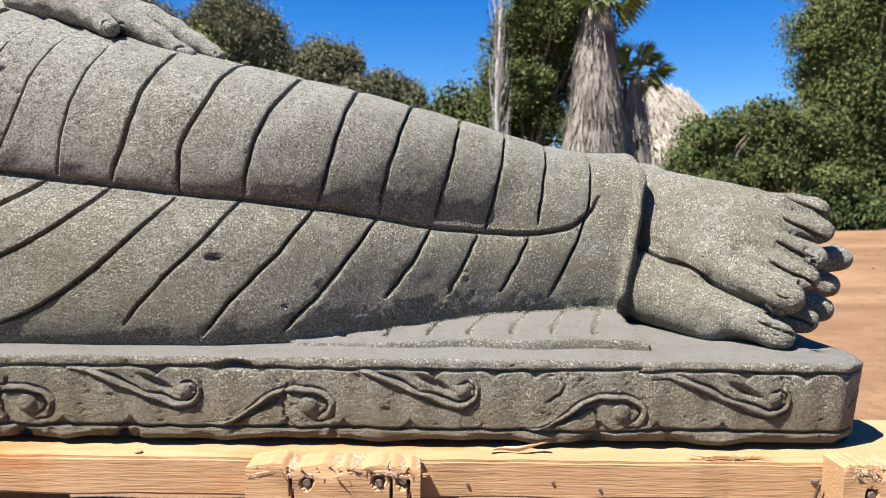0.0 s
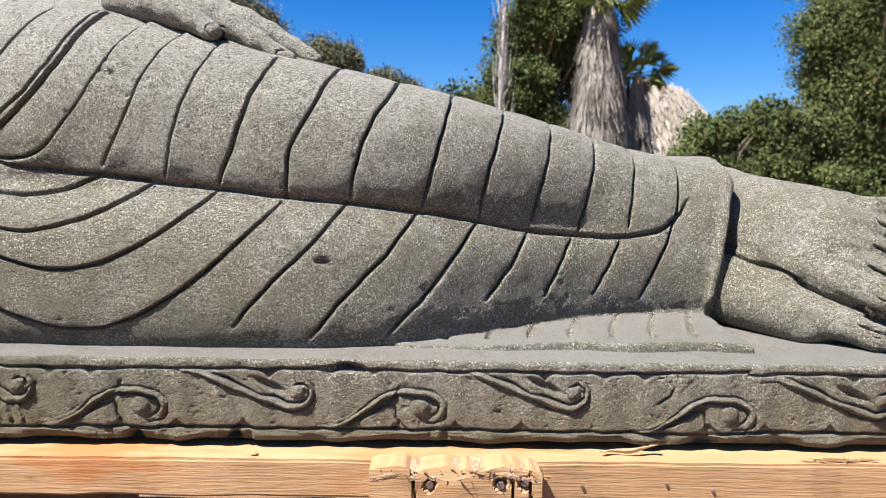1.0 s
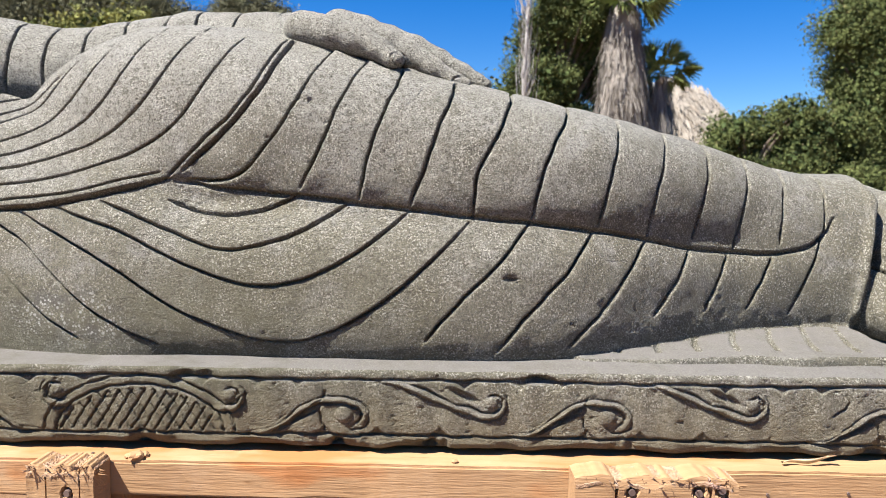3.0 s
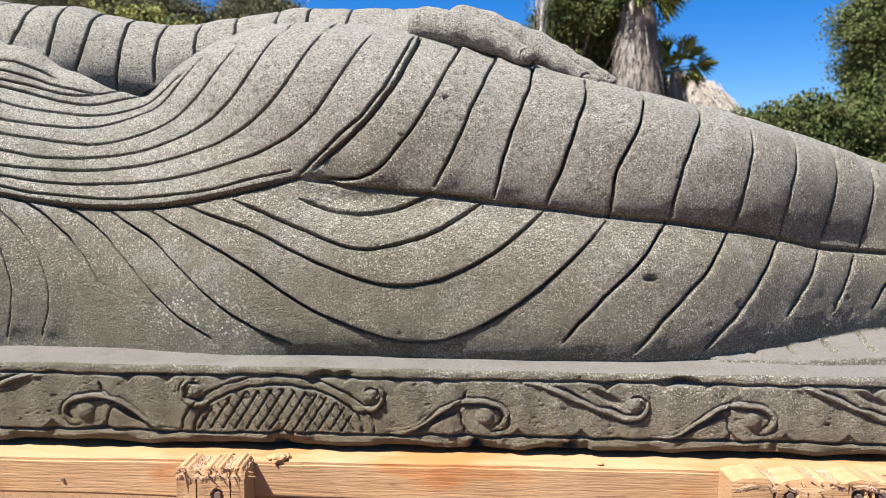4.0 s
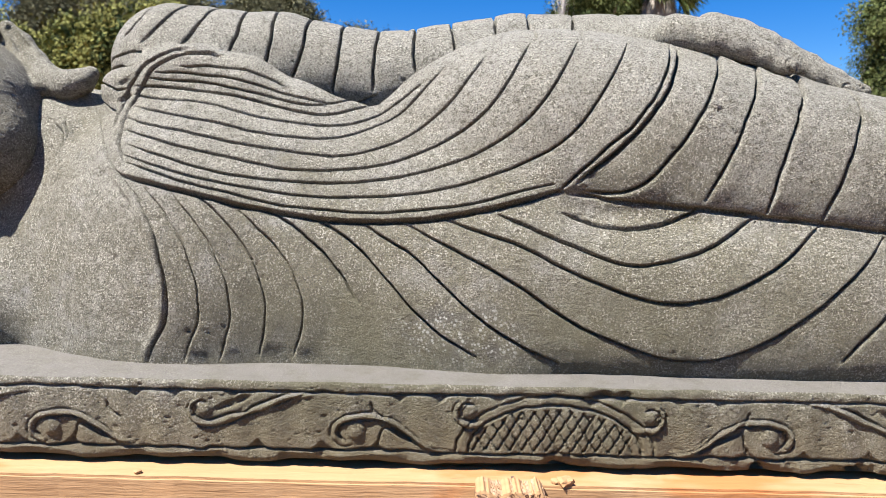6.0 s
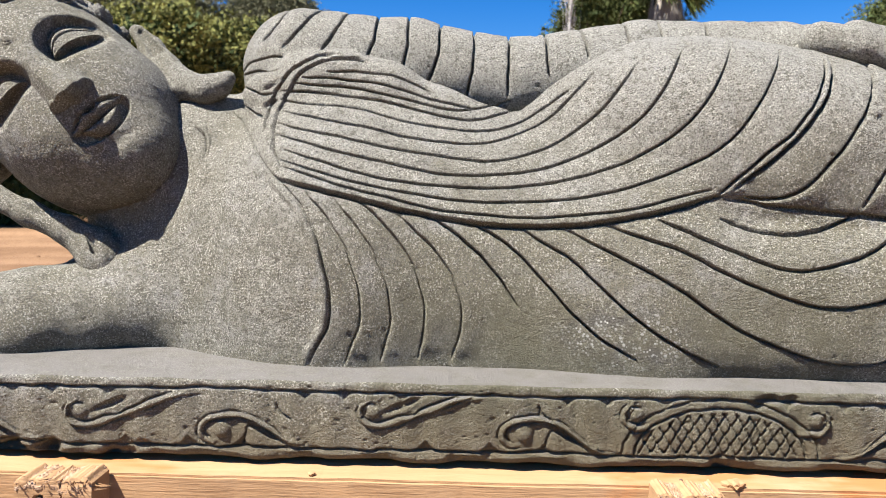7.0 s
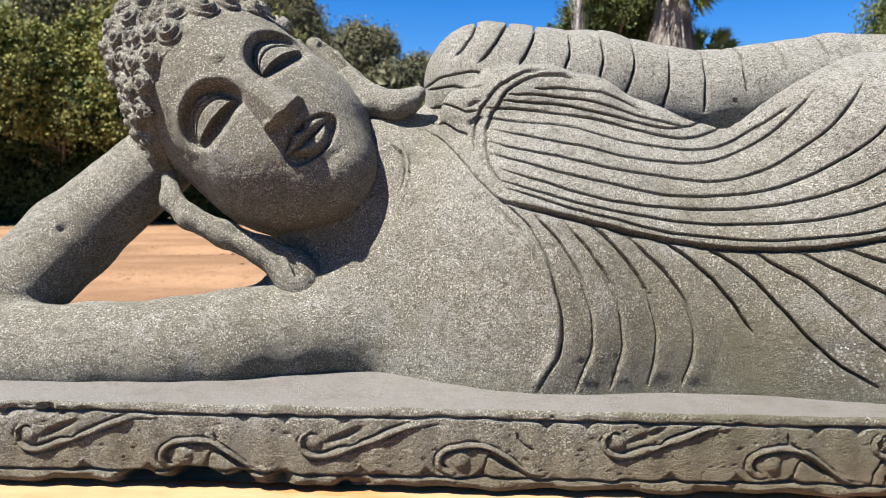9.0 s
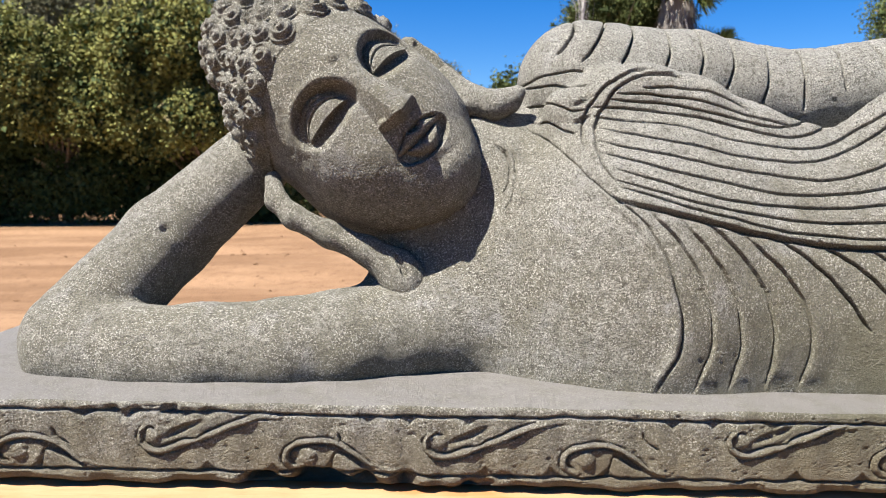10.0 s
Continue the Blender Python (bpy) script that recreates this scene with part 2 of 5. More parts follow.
class Relief:
    """A map of heights over the front (x, z), into which lines are cut."""

    def __init__(self, x0, x1, z0, z1, step=0.001):
        self.x, self.z, self.step = np.arange(x0, x1, step), np.arange(z0, z1, step), step
        self.h = np.zeros((len(self.x), len(self.z)))
        self.near = np.full(self.h.shape, 1.0)

    def part(self, lo, hi, pad):
        a = slice(max(int((lo[0] - pad - self.x[0]) / self.step), 0), max(int((hi[0] + pad - self.x[0]) / self.step), 0))
        b = slice(max(int((lo[1] - pad - self.z[0]) / self.step), 0), max(int((hi[1] + pad - self.z[0]) / self.step), 0))
        return (a, b), self.x[a][:, None], self.z[b][None, :]

    def line(self, points, depth=0.005, width=0.0022, swell=0.0012, rise=0.0, reach=0.03, fade=True, wobble=0.0005):
        """Cut a line; rise lifts the ground on its left hand, dying out over reach."""
        p = spline(points, max(14, 7 * len(points)))
        if wobble:
            s = np.arange(len(p))
            ph = p[0, 0] * 57 + p[0, 1] * 91
            p = p + wobble * np.stack((np.sin(0.9 * s + ph) + 0.5 * np.sin(2.1 * s), np.sin(0.7 * s + 2 * ph) + 0.5 * np.sin(1.9 * s + 1)), 1)
        pad = 3.2 * reach if rise else 0.04
        cut, x, z = self.part(p.min(0), p.max(0), pad)
        best = np.full((x.shape[0], z.shape[1]), 9.0)
        side, along = np.zeros_like(best), np.zeros_like(best)
        for i, (a, b) in enumerate(zip(p, p[1:])):
            n = b - a
            l2 = n @ n + 1e-12
            t = np.clip(((x - a[0]) * n[0] + (z - a[1]) * n[1]) / l2, 0, 1)
            dx, dz = x - a[0] - t * n[0], z - a[1] - t * n[1]
            d = np.hypot(dx, dz)
            m = d < best
            best[m] = d[m]
            side[m] = np.sign(n[0] * dz - n[1] * dx)[m]
            along[m] = ((i + t) / (len(p) - 1))[m]
        ends = np.clip(np.minimum(along, 1 - along) * 9 + 0.25, 0, 1) if fade else 1.0
        groove = 1.25 * depth * np.exp(-(best / (0.95 * width)) ** 3) * ends + swell * np.exp(-best / 0.009) * ends
        self.h[cut] -= groove
        if rise:
            self.h[cut] += rise * np.clip(0.5 + side * best / 0.0026, 0, 1) * np.exp(-(best / reach) ** 2) * ends
        self.near[cut] = np.minimum(self.near[cut], best)

    def ridge(self, points, height, width):
        self.line(points, -height, width, 0.0)

    def pit(self, x0, z0, rx, rz, depth):
        cut, x, z = self.part((x0 - rx, z0 - rz), (x0 + rx, z0 + rz), 0.01)
        self.h[cut] -= depth * np.exp(-(((x - x0) / rx) ** 2 + ((z - z0) / rz) ** 2) ** 1.5)

    def sample(self, x, z, what=None):
        h = self.h if what is None else what
        u = np.clip((x - self.x[0]) / self.step, 0, len(self.x) - 1.001)
        v = np.clip((z - self.z[0]) / self.step, 0, len(self.z) - 1.001)
        i, j = u.astype(int), v.astype(int)
        f, g = u - i, v - j
        return (h[i, j] * (1 - f) + h[i + 1, j] * f) * (1 - g) + (h[i, j + 1] * (1 - f) + h[i + 1, j + 1] * f) * g


def grain(p, size, seed=0.0):
    """Cheap smooth noise of about -1 to 1 at points, with lumps of the given size."""
    q = p / size
    out = np.zeros(len(p))
    for k, w in ((1.0, 0.6), (2.1, 0.3), (4.3, 0.15)):
        a = q * k + seed
        out += w * np.sin(a[:, 0] + 1.3 * np.sin(a[:, 1] * 1.1 + a[:, 2])) * np.cos(a[:, 2] * 0.9 + 1.7 * np.sin(a[:, 0] * 0.8 - a[:, 1]))
    return out


def point_normals(verts, tris):
    n = np.cross(verts[tris[:, 1]] - verts[tris[:, 0]], verts[tris[:, 2]] - verts[tris[:, 0]])
    out = np.zeros((len(verts), 3))
    for c in range(3):
        for k in range(3):
            out[:, c] += np.bincount(tris[:, k], n[:, c], len(verts))
    return out / (np.linalg.norm(out, axis=1, keepdims=True) + 1e-12)


def refine(verts, tris, mark):
    """Split the marked triangles in four, and their neighbours to match."""
    e = np.sort(np.stack((tris[:, [0, 1]], tris[:, [1, 2]], tris[:, [2, 0]]), 1), axis=2)
    key = e[..., 0].astype(np.int64) * len(verts) + e[..., 1]
    uniq, inv = np.unique(key.ravel(), return_inverse=True)
    inv = inv.reshape(-1, 3)
    split = np.zeros(len(uniq), bool)
    split[inv[mark].ravel()] = True
    number = np.cumsum(split) - 1 + len(verts)
    a, b = uniq[split] // len(verts), uniq[split] % len(verts)
    verts = np.vstack((verts, (verts[a] + verts[b]) / 2))
    s, m = split[inv], number[inv]
    code = s[:, 0] * 1 + s[:, 1] * 2 + s[:, 2] * 4
    out = [tris[code == 0]]
    for c in range(1, 8):
        t, k = tris[code == c], m[code == c]
        if not len(t):
            continue
        r = {1: 0, 2: 1, 4: 2, 3: 0, 6: 1, 5: 2, 7: 0}[c]
        t, k = np.roll(t, -r, 1), np.roll(k, -r, 1)
        v0, v1, v2, m0, m1, m2 = t[:, 0], t[:, 1], t[:, 2], k[:, 0], k[:, 1], k[:, 2]
        if c in (1, 2, 4):
            new_tris = ((v0, m0, v2), (m0, v1, v2))
        elif c in (3, 6, 5):
            new_tris = ((m0, v1, m1), (v0, m0, m1), (v0, m1, v2))
        else:
            new_tris = ((v0, m0, m2), (m0, v1, m1), (m2, m1, v2), (m0, m1, m2))
        out += [np.stack(n, 1) for n in new_tris]
    return verts, np.concatenate(out)

# ---------------------------------------------------------------- the statue's masses
# A field of distances on a grid: masses are melted together, then skinned.


def grid(lo, hi, cell):
    """Starts an empty field over a box."""
    global CELL, GX, GY, GZ, FIELD
    CELL = cell
    GX, GY, GZ = (np.arange(a, b, cell) for a, b in zip(lo, hi))
    FIELD = np.full((len(GX), len(GY), len(GZ)), 1.0, np.float32)


grid((-2.03, 0.765, 0.452), (0.632, 1.275, 1.012), 0.004)


def window(lo, hi, pad):
    """The part of the grid round a box, with its coordinates."""
    cut = []
    for axis, a, b in zip((GX, GY, GZ), lo, hi):
        cut.append(slice(int(np.searchsorted(axis, a - pad)), int(np.searchsorted(axis, b + pad))))
    x = GX[cut[0]][:, None, None].astype(np.float32)
    y = GY[cut[1]][None, :, None].astype(np.float32)
    z = GZ[cut[2]][None, None, :].astype(np.float32)
    return tuple(cut), x, y, z


def melt(a, b, k):
    h = np.maximum(k - np.abs(a - b), 0) / k
    return np.minimum(a, b) - h * h * k * 0.25


def add(cut, d, k):
    FIELD[cut] = melt(FIELD[cut], d, k)


def carve(cut, d, k):
    FIELD[cut] = -melt(-FIELD[cut], d, k)


def tube(stations, k, p=2.0, pad=0.05, tail=(0.0, 0.0)):
    """A mass along x from rows of (x, y, z, depth radius, height radius); tail: lengths over which its ends die away."""
    s = np.array(stations)
    fine = np.linspace(s[0, 0], s[-1, 0], 161)
    cols = []
    for c in range(1, 5):
        v = np.interp(fine, s[:, 0], s[:, c])
        for _ in range(3):
            v = np.convolve(np.pad(v, 6, mode="edge"), np.ones(13) / 13, "valid")
        cols.append(v)
    lo = (s[0, 0], (s[:, 1] - s[:, 3]).min(), (s[:, 2] - s[:, 4]).min())
    hi = (s[-1, 0], (s[:, 1] + s[:, 3]).max(), (s[:, 2] + s[:, 4]).max())
    cut, x, y, z = window(lo, hi, pad)
    yc, zc, ry, rz = [np.interp(x, fine, v).astype(np.float32) for v in cols]
    for length, gone in zip(tail, (s[0, 0] + tail[0] - x, x - s[-1, 0] + tail[1])):
        if length:
            fade = np.sqrt(np.clip(1 - (np.maximum(gone, 0) / length) ** 2, 0.02, 1)).astype(np.float32)
            ry, rz = ry * fade, rz * fade
    q = (np.abs((y - yc) / ry) ** p + np.abs((z - zc) / rz) ** p) ** (1 / p)
    d = (q - 1) * np.minimum(ry, rz)
    d = np.maximum(d, np.maximum(s[0, 0] - x, x - s[-1, 0]))
    add(cut, d, k)


def cone(a, b, ra, rb, k, dig=False):
    """A rounded limb from a to b."""
    a, b = np.array(a, float), np.array(b, float)
    r = max(ra, rb)
    cut, x, y, z = window(np.minimum(a, b) - r, np.maximum(a, b) + r, 0.05)
    n = b - a
    h = np.clip(((x - a[0]) * n[0] + (y - a[1]) * n[1] + (z - a[2]) * n[2]) / (n @ n), 0, 1)
    d = np.sqrt((x - a[0] - h * n[0]) ** 2 + (y - a[1] - h * n[1]) ** 2 + (z - a[2] - h * n[2]) ** 2) - (ra + h * (rb - ra))
    (carve if dig else add)(cut, d, k)


def limb(points, k):
    """A chain of cones through rows of (x, y, z, radius)."""
    for p, q in zip(points, points[1:]):
        cone(p[:3], q[:3], p[3], q[3], k)


# torso under the robe, the lower leg, and the upper leg resting on it
tube([(-1.5, 1.12, 0.55, 0.12, 0.1), (-1.4, 1.11, 0.55, 0.168, 0.17), (-1.34, 1.11, 0.535, 0.197, 0.225), (-1.27, 1.105, 0.53, 0.227, 0.283),
      (-1.18, 1.1, 0.535, 0.267, 0.335), (-1.1, 1.1, 0.53, 0.266, 0.324), (-1.02, 1.095, 0.53, 0.245, 0.312), (-0.92, 1.095, 0.525, 0.243, 0.297),
      (-0.82, 1.09, 0.525, 0.252, 0.312), (-0.72, 1.08, 0.525, 0.258, 0.335), (-0.5, 1.06, 0.52, 0.24, 0.28)], 0.03, 2.2, tail=(0.0, 0.26))
tube([(-0.95, 1.05, 0.55, 0.2, 0.125), (-0.7, 1.04, 0.55, 0.217, 0.135), (-0.45, 1.03, 0.55, 0.214, 0.142), (-0.25, 1.03, 0.545, 0.214, 0.137), (-0.17, 1.035, 0.543, 0.206, 0.135),
      (-0.08, 1.04, 0.54, 0.178, 0.129), (0.05, 1.07, 0.54, 0.142, 0.118), (0.13, 1.095, 0.54, 0.13, 0.108), (0.2, 1.11, 0.538, 0.124, 0.104),
      (0.266, 1.12, 0.535, 0.122, 0.102)], 0.03, 2.9, tail=(0.35, 0.0))
tube([(-0.95, 1.07, 0.74, 0.17, 0.15), (-0.7, 1.05, 0.75, 0.19, 0.16), (-0.55, 1.04, 0.738, 0.194, 0.16),
      (-0.4, 1.03, 0.716, 0.192, 0.139), (-0.28, 1.01, 0.704, 0.178, 0.121), (-0.17, 1.005, 0.691, 0.162, 0.111), (-0.07, 1.015, 0.677, 0.138, 0.104),
      (0.05, 1.06, 0.66, 0.122, 0.096), (0.12, 1.08, 0.652, 0.115, 0.085), (0.2, 1.1, 0.643, 0.11, 0.073), (0.287, 1.13, 0.637, 0.105, 0.066)], 0.01, 2.6, tail=(0.3, 0.0))
# the hem that hangs over both ankles, with a thicker rim
tube([(0.03, 1.1, 0.575, 0.12, 0.09), (0.12, 1.105, 0.576, 0.125, 0.1), (0.2, 1.11, 0.579, 0.122, 0.108), (0.283, 1.108, 0.584, 0.117, 0.118)], 0.05, 2.3, tail=(0.13, 0.0))
# the opening that the feet come out of
cut, x, y, z = window((0.245, 0.99, 0.46), (0.36, 1.24, 0.72), 0.03)
slant = 0.262 + 0.22 * (z - 0.584)
mouth = np.maximum((np.sqrt(((y - 1.108) / 0.108) ** 2 + ((z - 0.586) / 0.109) ** 2) - 1) * 0.105, slant - x)
carve(cut, mouth, 0.004)

def apart():
    """Sets the masses so far aside, to build the next on their own."""
    rest = FIELD.copy()
    FIELD[:] = 1.0
    return rest


def together(rest, k):
    FIELD[:] = melt(rest, FIELD, k)


# the sash stands free of the arm behind it
hollow = [(-1.04, 1.13, 0.95, 0.08), (-1.01, 1.1, 0.925, 0.11), (-0.98, 1.085, 0.885, 0.13), (-0.94, 1.085, 0.862, 0.13), (-0.886, 1.085, 0.87, 0.13), (-0.842, 1.085, 0.89, 0.13), (-0.8, 1.09, 0.93, 0.13)]
for p, q in zip(hollow, hollow[1:]):
    cone(p[:3], q[:3], p[3], q[3], 0.006, dig=True)
limb([(-1.24, 0.992, 0.815, 0.03), (-1.18, 0.992, 0.835, 0.032), (-1.13, 0.992, 0.84, 0.03), (-1.07, 0.988, 0.825, 0.03), (-1.0, 0.988, 0.79, 0.03), (-0.94, 0.988, 0.772, 0.03)], 0.03)
# the upper arm and forearm along the flank, the hand on the hip
limb([(-1.2, 1.09, 0.858, 0.096), (-1.05, 1.095, 0.868, 0.074), (-0.9, 1.1, 0.844, 0.072), (-0.7, 1.1, 0.878, 0.068),
      (-0.515, 1.05, 0.882, 0.056)], 0.012)


def fingers():
    """The back of the hand, two fingers and the thumb laid over the hip."""
    whole = None
    for rows, k in (([(-0.55, 1.04, 0.88, 0.05), (-0.5, 1.0, 0.88, 0.04), (-0.46, 0.985, 0.878, 0.032)], 0.01),
                    ([(-0.44, 0.985, 0.896, 0.022), (-0.398, 0.98, 0.884, 0.0205), (-0.362, 0.972, 0.872, 0.0178), (-0.327, 0.966, 0.856, 0.015), (-0.296, 0.96, 0.839, 0.0121), (-0.276, 0.953, 0.828, 0.0094), (-0.264, 0.945, 0.822, 0.0074)], 0.006),
                    ([(-0.46, 0.95, 0.892, 0.0265), (-0.428, 0.945, 0.884, 0.0245), (-0.398, 0.940, 0.873, 0.0212), (-0.368, 0.934, 0.857, 0.0177), (-0.335, 0.929, 0.838, 0.0146), (-0.307, 0.923, 0.823, 0.0102), (-0.292, 0.918, 0.818, 0.0076)], 0.006),
                    ([(-0.51, 0.945, 0.89, 0.0245), (-0.469, 0.928, 0.882, 0.0222), (-0.435, 0.921, 0.872, 0.0196), (-0.405, 0.914, 0.858, 0.0151), (-0.389, 0.907, 0.847, 0.0121), (-0.381, 0.900, 0.844, 0.0103)], 0.006)):
        rest = apart()
        limb(rows, k)
        whole = FIELD.copy() if whole is None else melt(whole, FIELD, 0.0022 if len(rows) > 3 else 0.012)
        FIELD[:] = rest
    return whole


hand = fingers()
# the arm on the plinth and the forearm that props the head
rest = apart()
limb([(-1.36, 1.02, 0.547, 0.093), (-1.41, 0.98, 0.524, 0.077), (-1.46, 0.96, 0.51, 0.07), (-1.53, 0.932, 0.506, 0.069), (-1.6, 0.917, 0.5, 0.065), (-1.7, 0.91, 0.495, 0.063), (-1.78, 0.912, 0.491, 0.062),
      (-1.872, 0.93, 0.496, 0.066)], 0.012)
together(rest, 0.045)
limb([(-1.882, 0.945, 0.51, 0.062), (-1.785, 1.02, 0.632, 0.06), (-1.66, 1.06, 0.755, 0.052)], 0.012)
limb([(-1.46, 1.07, 0.735, 0.09), (-1.34, 1.085, 0.715, 0.105), (-1.22, 1.11, 0.69, 0.115)], 0.03)
limb([(-1.43, 1.04, 0.67, 0.075), (-1.36, 1.06, 0.665, 0.09), (-1.3, 1.1, 0.66, 0.12)], 0.03)

# feet, one on the other
for ankle, girth, toes, seam in (
        ((0.322, 1.1, 0.637), 0.06, ((0.437, 0.945, 0.643, 0.497, 0.92, 0.637, 0.0155), (0.425, 0.922, 0.622, 0.491, 0.9, 0.611, 0.0165),
                                     (0.41, 0.91, 0.599, 0.472, 0.88, 0.58, 0.017), (0.394, 0.915, 0.578, 0.453, 0.858, 0.556, 0.0175),
                                     (0.374, 0.93, 0.563, 0.426, 0.845, 0.534, 0.0215)), 0.0015),
        ((0.31, 1.05, 0.535), 0.062, ((0.48, 0.965, 0.558, 0.545, 0.952, 0.573, 0.0175), (0.452, 0.945, 0.538, 0.517, 0.928, 0.541, 0.0165),
                                       (0.427, 0.925, 0.523, 0.492, 0.895, 0.514, 0.0165), (0.397, 0.905, 0.515, 0.458, 0.866, 0.505, 0.0175),
                                       (0.362, 0.9, 0.506, 0.42, 0.846, 0.4905, 0.019)), 0.002)):
    rest = apart()
    for f in np.linspace(0, 4, 13):                      # the instep spreads evenly to the row of toes
        bx, by, bz, tx, ty, tz, r = [np.interp(f, range(5), col) for col in zip(*toes)]
        cone(ankle, (bx + 0.22 * (tx - bx), by + 0.22 * (ty - by), bz + 0.22 * (tz - bz)), girth, r, 0.006)
        cone(ankle, (bx - 0.01, by + 0.01, bz), girth, r * 1.45, 0.004)
        if seam > 0.0016:
            cone((0.3, 1.06, 0.525), (bx - 0.004, by, min(bz, 0.495) - 0.002), 0.052, 0.022, 0.004)
    for bx, by, bz, tx, ty, tz, r in toes:
        limb([(bx, by, bz, r * 1.12), ((bx + tx) / 2, (by + ty) / 2, (bz + tz) / 2 + 0.002, r * 1.02), (tx - 0.004, ty + 0.005, tz + 0.001, r), (tx, ty, tz, r * 0.9)], 0.003)
    if seam > 0.0016:
        cone((0.335, 1.005, 0.548), (0.41, 0.885, 0.52), 0.05, 0.024, 0.012)
    together(rest, seam)
# the end of the robe spread flat on the plinth
cut, x, y, z = window((-0.22, 0.83, 0.45), (0.27, 1.1, 0.53), 0.02)
front = 0.832 + 0.004 * np.sin(40 * x) + 0.9 * np.maximum(-0.14 - x, 0)
sheet = np.maximum(np.maximum(z - (0.476 + 0.0085 * np.clip((x + 0.17) / 0.24, 0, 1) + 0.08 * np.clip((x + 0.22) / 0.14, 0, 1) * (y - 0.84)), front - y), np.maximum(x - 0.262, -0.24 - x))
add(cut, sheet + 0 * x * y * z, 0.003)


def skin():
    """The surface of the field as vertices and quads (surface nets)."""
    f = FIELD
    inside = f < 0
    n = inside[:-1, :-1, :-1].astype(np.uint8)
    for i, j, k in ((1, 0, 0), (0, 1, 0), (0, 0, 1), (1, 1, 0), (1, 0, 1), (0, 1, 1), (1, 1, 1)):
        n = n + inside[i:f.shape[0] - 1 + i, j:f.shape[1] - 1 + j, k:f.shape[2] - 1 + k]
    cells = np.argwhere((n > 0) & (n < 8))
    number = np.full(n.shape, -1, np.int32)
    number[cells[:, 0], cells[:, 1], cells[:, 2]] = np.arange(len(cells))
    corner = {}
    for c in range(8):
        o = (c & 1, c >> 1 & 1, c >> 2 & 1)
        corner[o] = f[cells[:, 0] + o[0], cells[:, 1] + o[1], cells[:, 2] + o[2]]
    total, count = np.zeros((len(cells), 3)), np.zeros(len(cells))
    for axis in range(3):
        for a in (0, 1):
            for b in (0, 1):
                o = [0, 0, 0]
                o[(axis + 1) % 3], o[(axis + 2) % 3] = a, b
                e = list(o)
                e[axis] = 1
                p, q = corner[tuple(o)], corner[tuple(e)]
                hit = (p < 0) != (q < 0)
                t = np.where(hit, p / np.where(hit, p - q, 1), 0)
                point = np.tile(np.array(o, float), (len(cells), 1))
                point[:, axis] = t
                total += point * hit[:, None]
                count += hit
    verts = (cells + total / count[:, None]) * CELL + np.array((GX[0], GY[0], GZ[0]))
    quads = []
    for axis in range(3):
        lo, hi = [slice(None)] * 3, [slice(None)] * 3
        lo[axis], hi[axis] = slice(None, -1), slice(1, None)
        flip = inside[tuple(lo)] != inside[tuple(hi)]
        e = np.argwhere(flip)
        p, q = (axis + 1) % 3, (axis + 2) % 3
        e = e[(e[:, p] > 0) & (e[:, q] > 0) & (e[:, p] < f.shape[p] - 1) & (e[:, q] < f.shape[q] - 1)]
        ring = []
        for a, b in ((1, 1), (0, 1), (0, 0), (1, 0)):
            g = e.copy()
            g[:, p] -= a
            g[:, q] -= b
            ring.append(number[g[:, 0], g[:, 1], g[:, 2]])
        quad = np.stack(ring, 1)
        out = inside[e[:, 0], e[:, 1], e[:, 2]]
        quad[~out] = quad[~out][:, ::-1]
        quads.append(quad)
    return verts, np.concatenate(quads)


# ---------------------------------------------------------------- lines of the carving, as (x, z) on the front
SASH_LOW = (
    ((-1.207, 0.756), (-1.093, 0.729), (-0.978, 0.709), (-0.862, 0.721), (-0.758, 0.775), (-0.694, 0.872)),
    ((-1.191, 0.736), (-1.07, 0.703), (-0.944, 0.693), (-0.82, 0.71), (-0.708, 0.765), (-0.638, 0.869)),
    ((-1.192, 0.721), (-1.055, 0.687), (-0.915, 0.675), (-0.776, 0.694), (-0.652, 0.753), (-0.576, 0.872)),
    ((-1.187, 0.712), (-1.085, 0.683), (-0.982, 0.662), (-0.876, 0.657), (-0.771, 0.669), (-0.669, 0.696)),
)
SASH_HIGH = (
    ((-1.147, 0.842), (-1.1, 0.843), (-1.053, 0.837), (-1.009, 0.819)),
    ((-1.182, 0.834), (-1.125, 0.832), (-1.068, 0.825), (-1.012, 0.81), (-0.956, 0.798)),
    ((-1.191, 0.825), (-1.115, 0.821), (-1.041, 0.807), (-0.967, 0.795), (-0.901, 0.817)),
    ((-1.209, 0.816), (-1.125, 0.812), (-1.043, 0.798), (-0.962, 0.782), (-0.883, 0.804)),
    ((-1.208, 0.803), (-1.11, 0.794), (-1.014, 0.773), (-0.916, 0.772), (-0.831, 0.822)),
    ((-1.204, 0.788), (-1.117, 0.773), (-1.031, 0.756), (-0.944, 0.751), (-0.864, 0.781), (-0.802, 0.843)),
    ((-1.21, 0.772), (-1.11, 0.752), (-1.008, 0.734), (-0.907, 0.731), (-0.815, 0.775), (-0.75, 0.854)),
)
SASH_EDGE = (
    ((-1.196, 0.698), (-1.089, 0.673), (-0.982, 0.652), (-0.873, 0.646), (-0.764, 0.66), (-0.658, 0.688)),
    ((-0.658, 0.691), (-0.618, 0.73), (-0.576, 0.769), (-0.545, 0.816), (-0.523, 0.869)),
    ((-0.641, 0.698), (-0.594, 0.738), (-0.553, 0.785), (-0.524, 0.84), (-0.509, 0.899)),
)
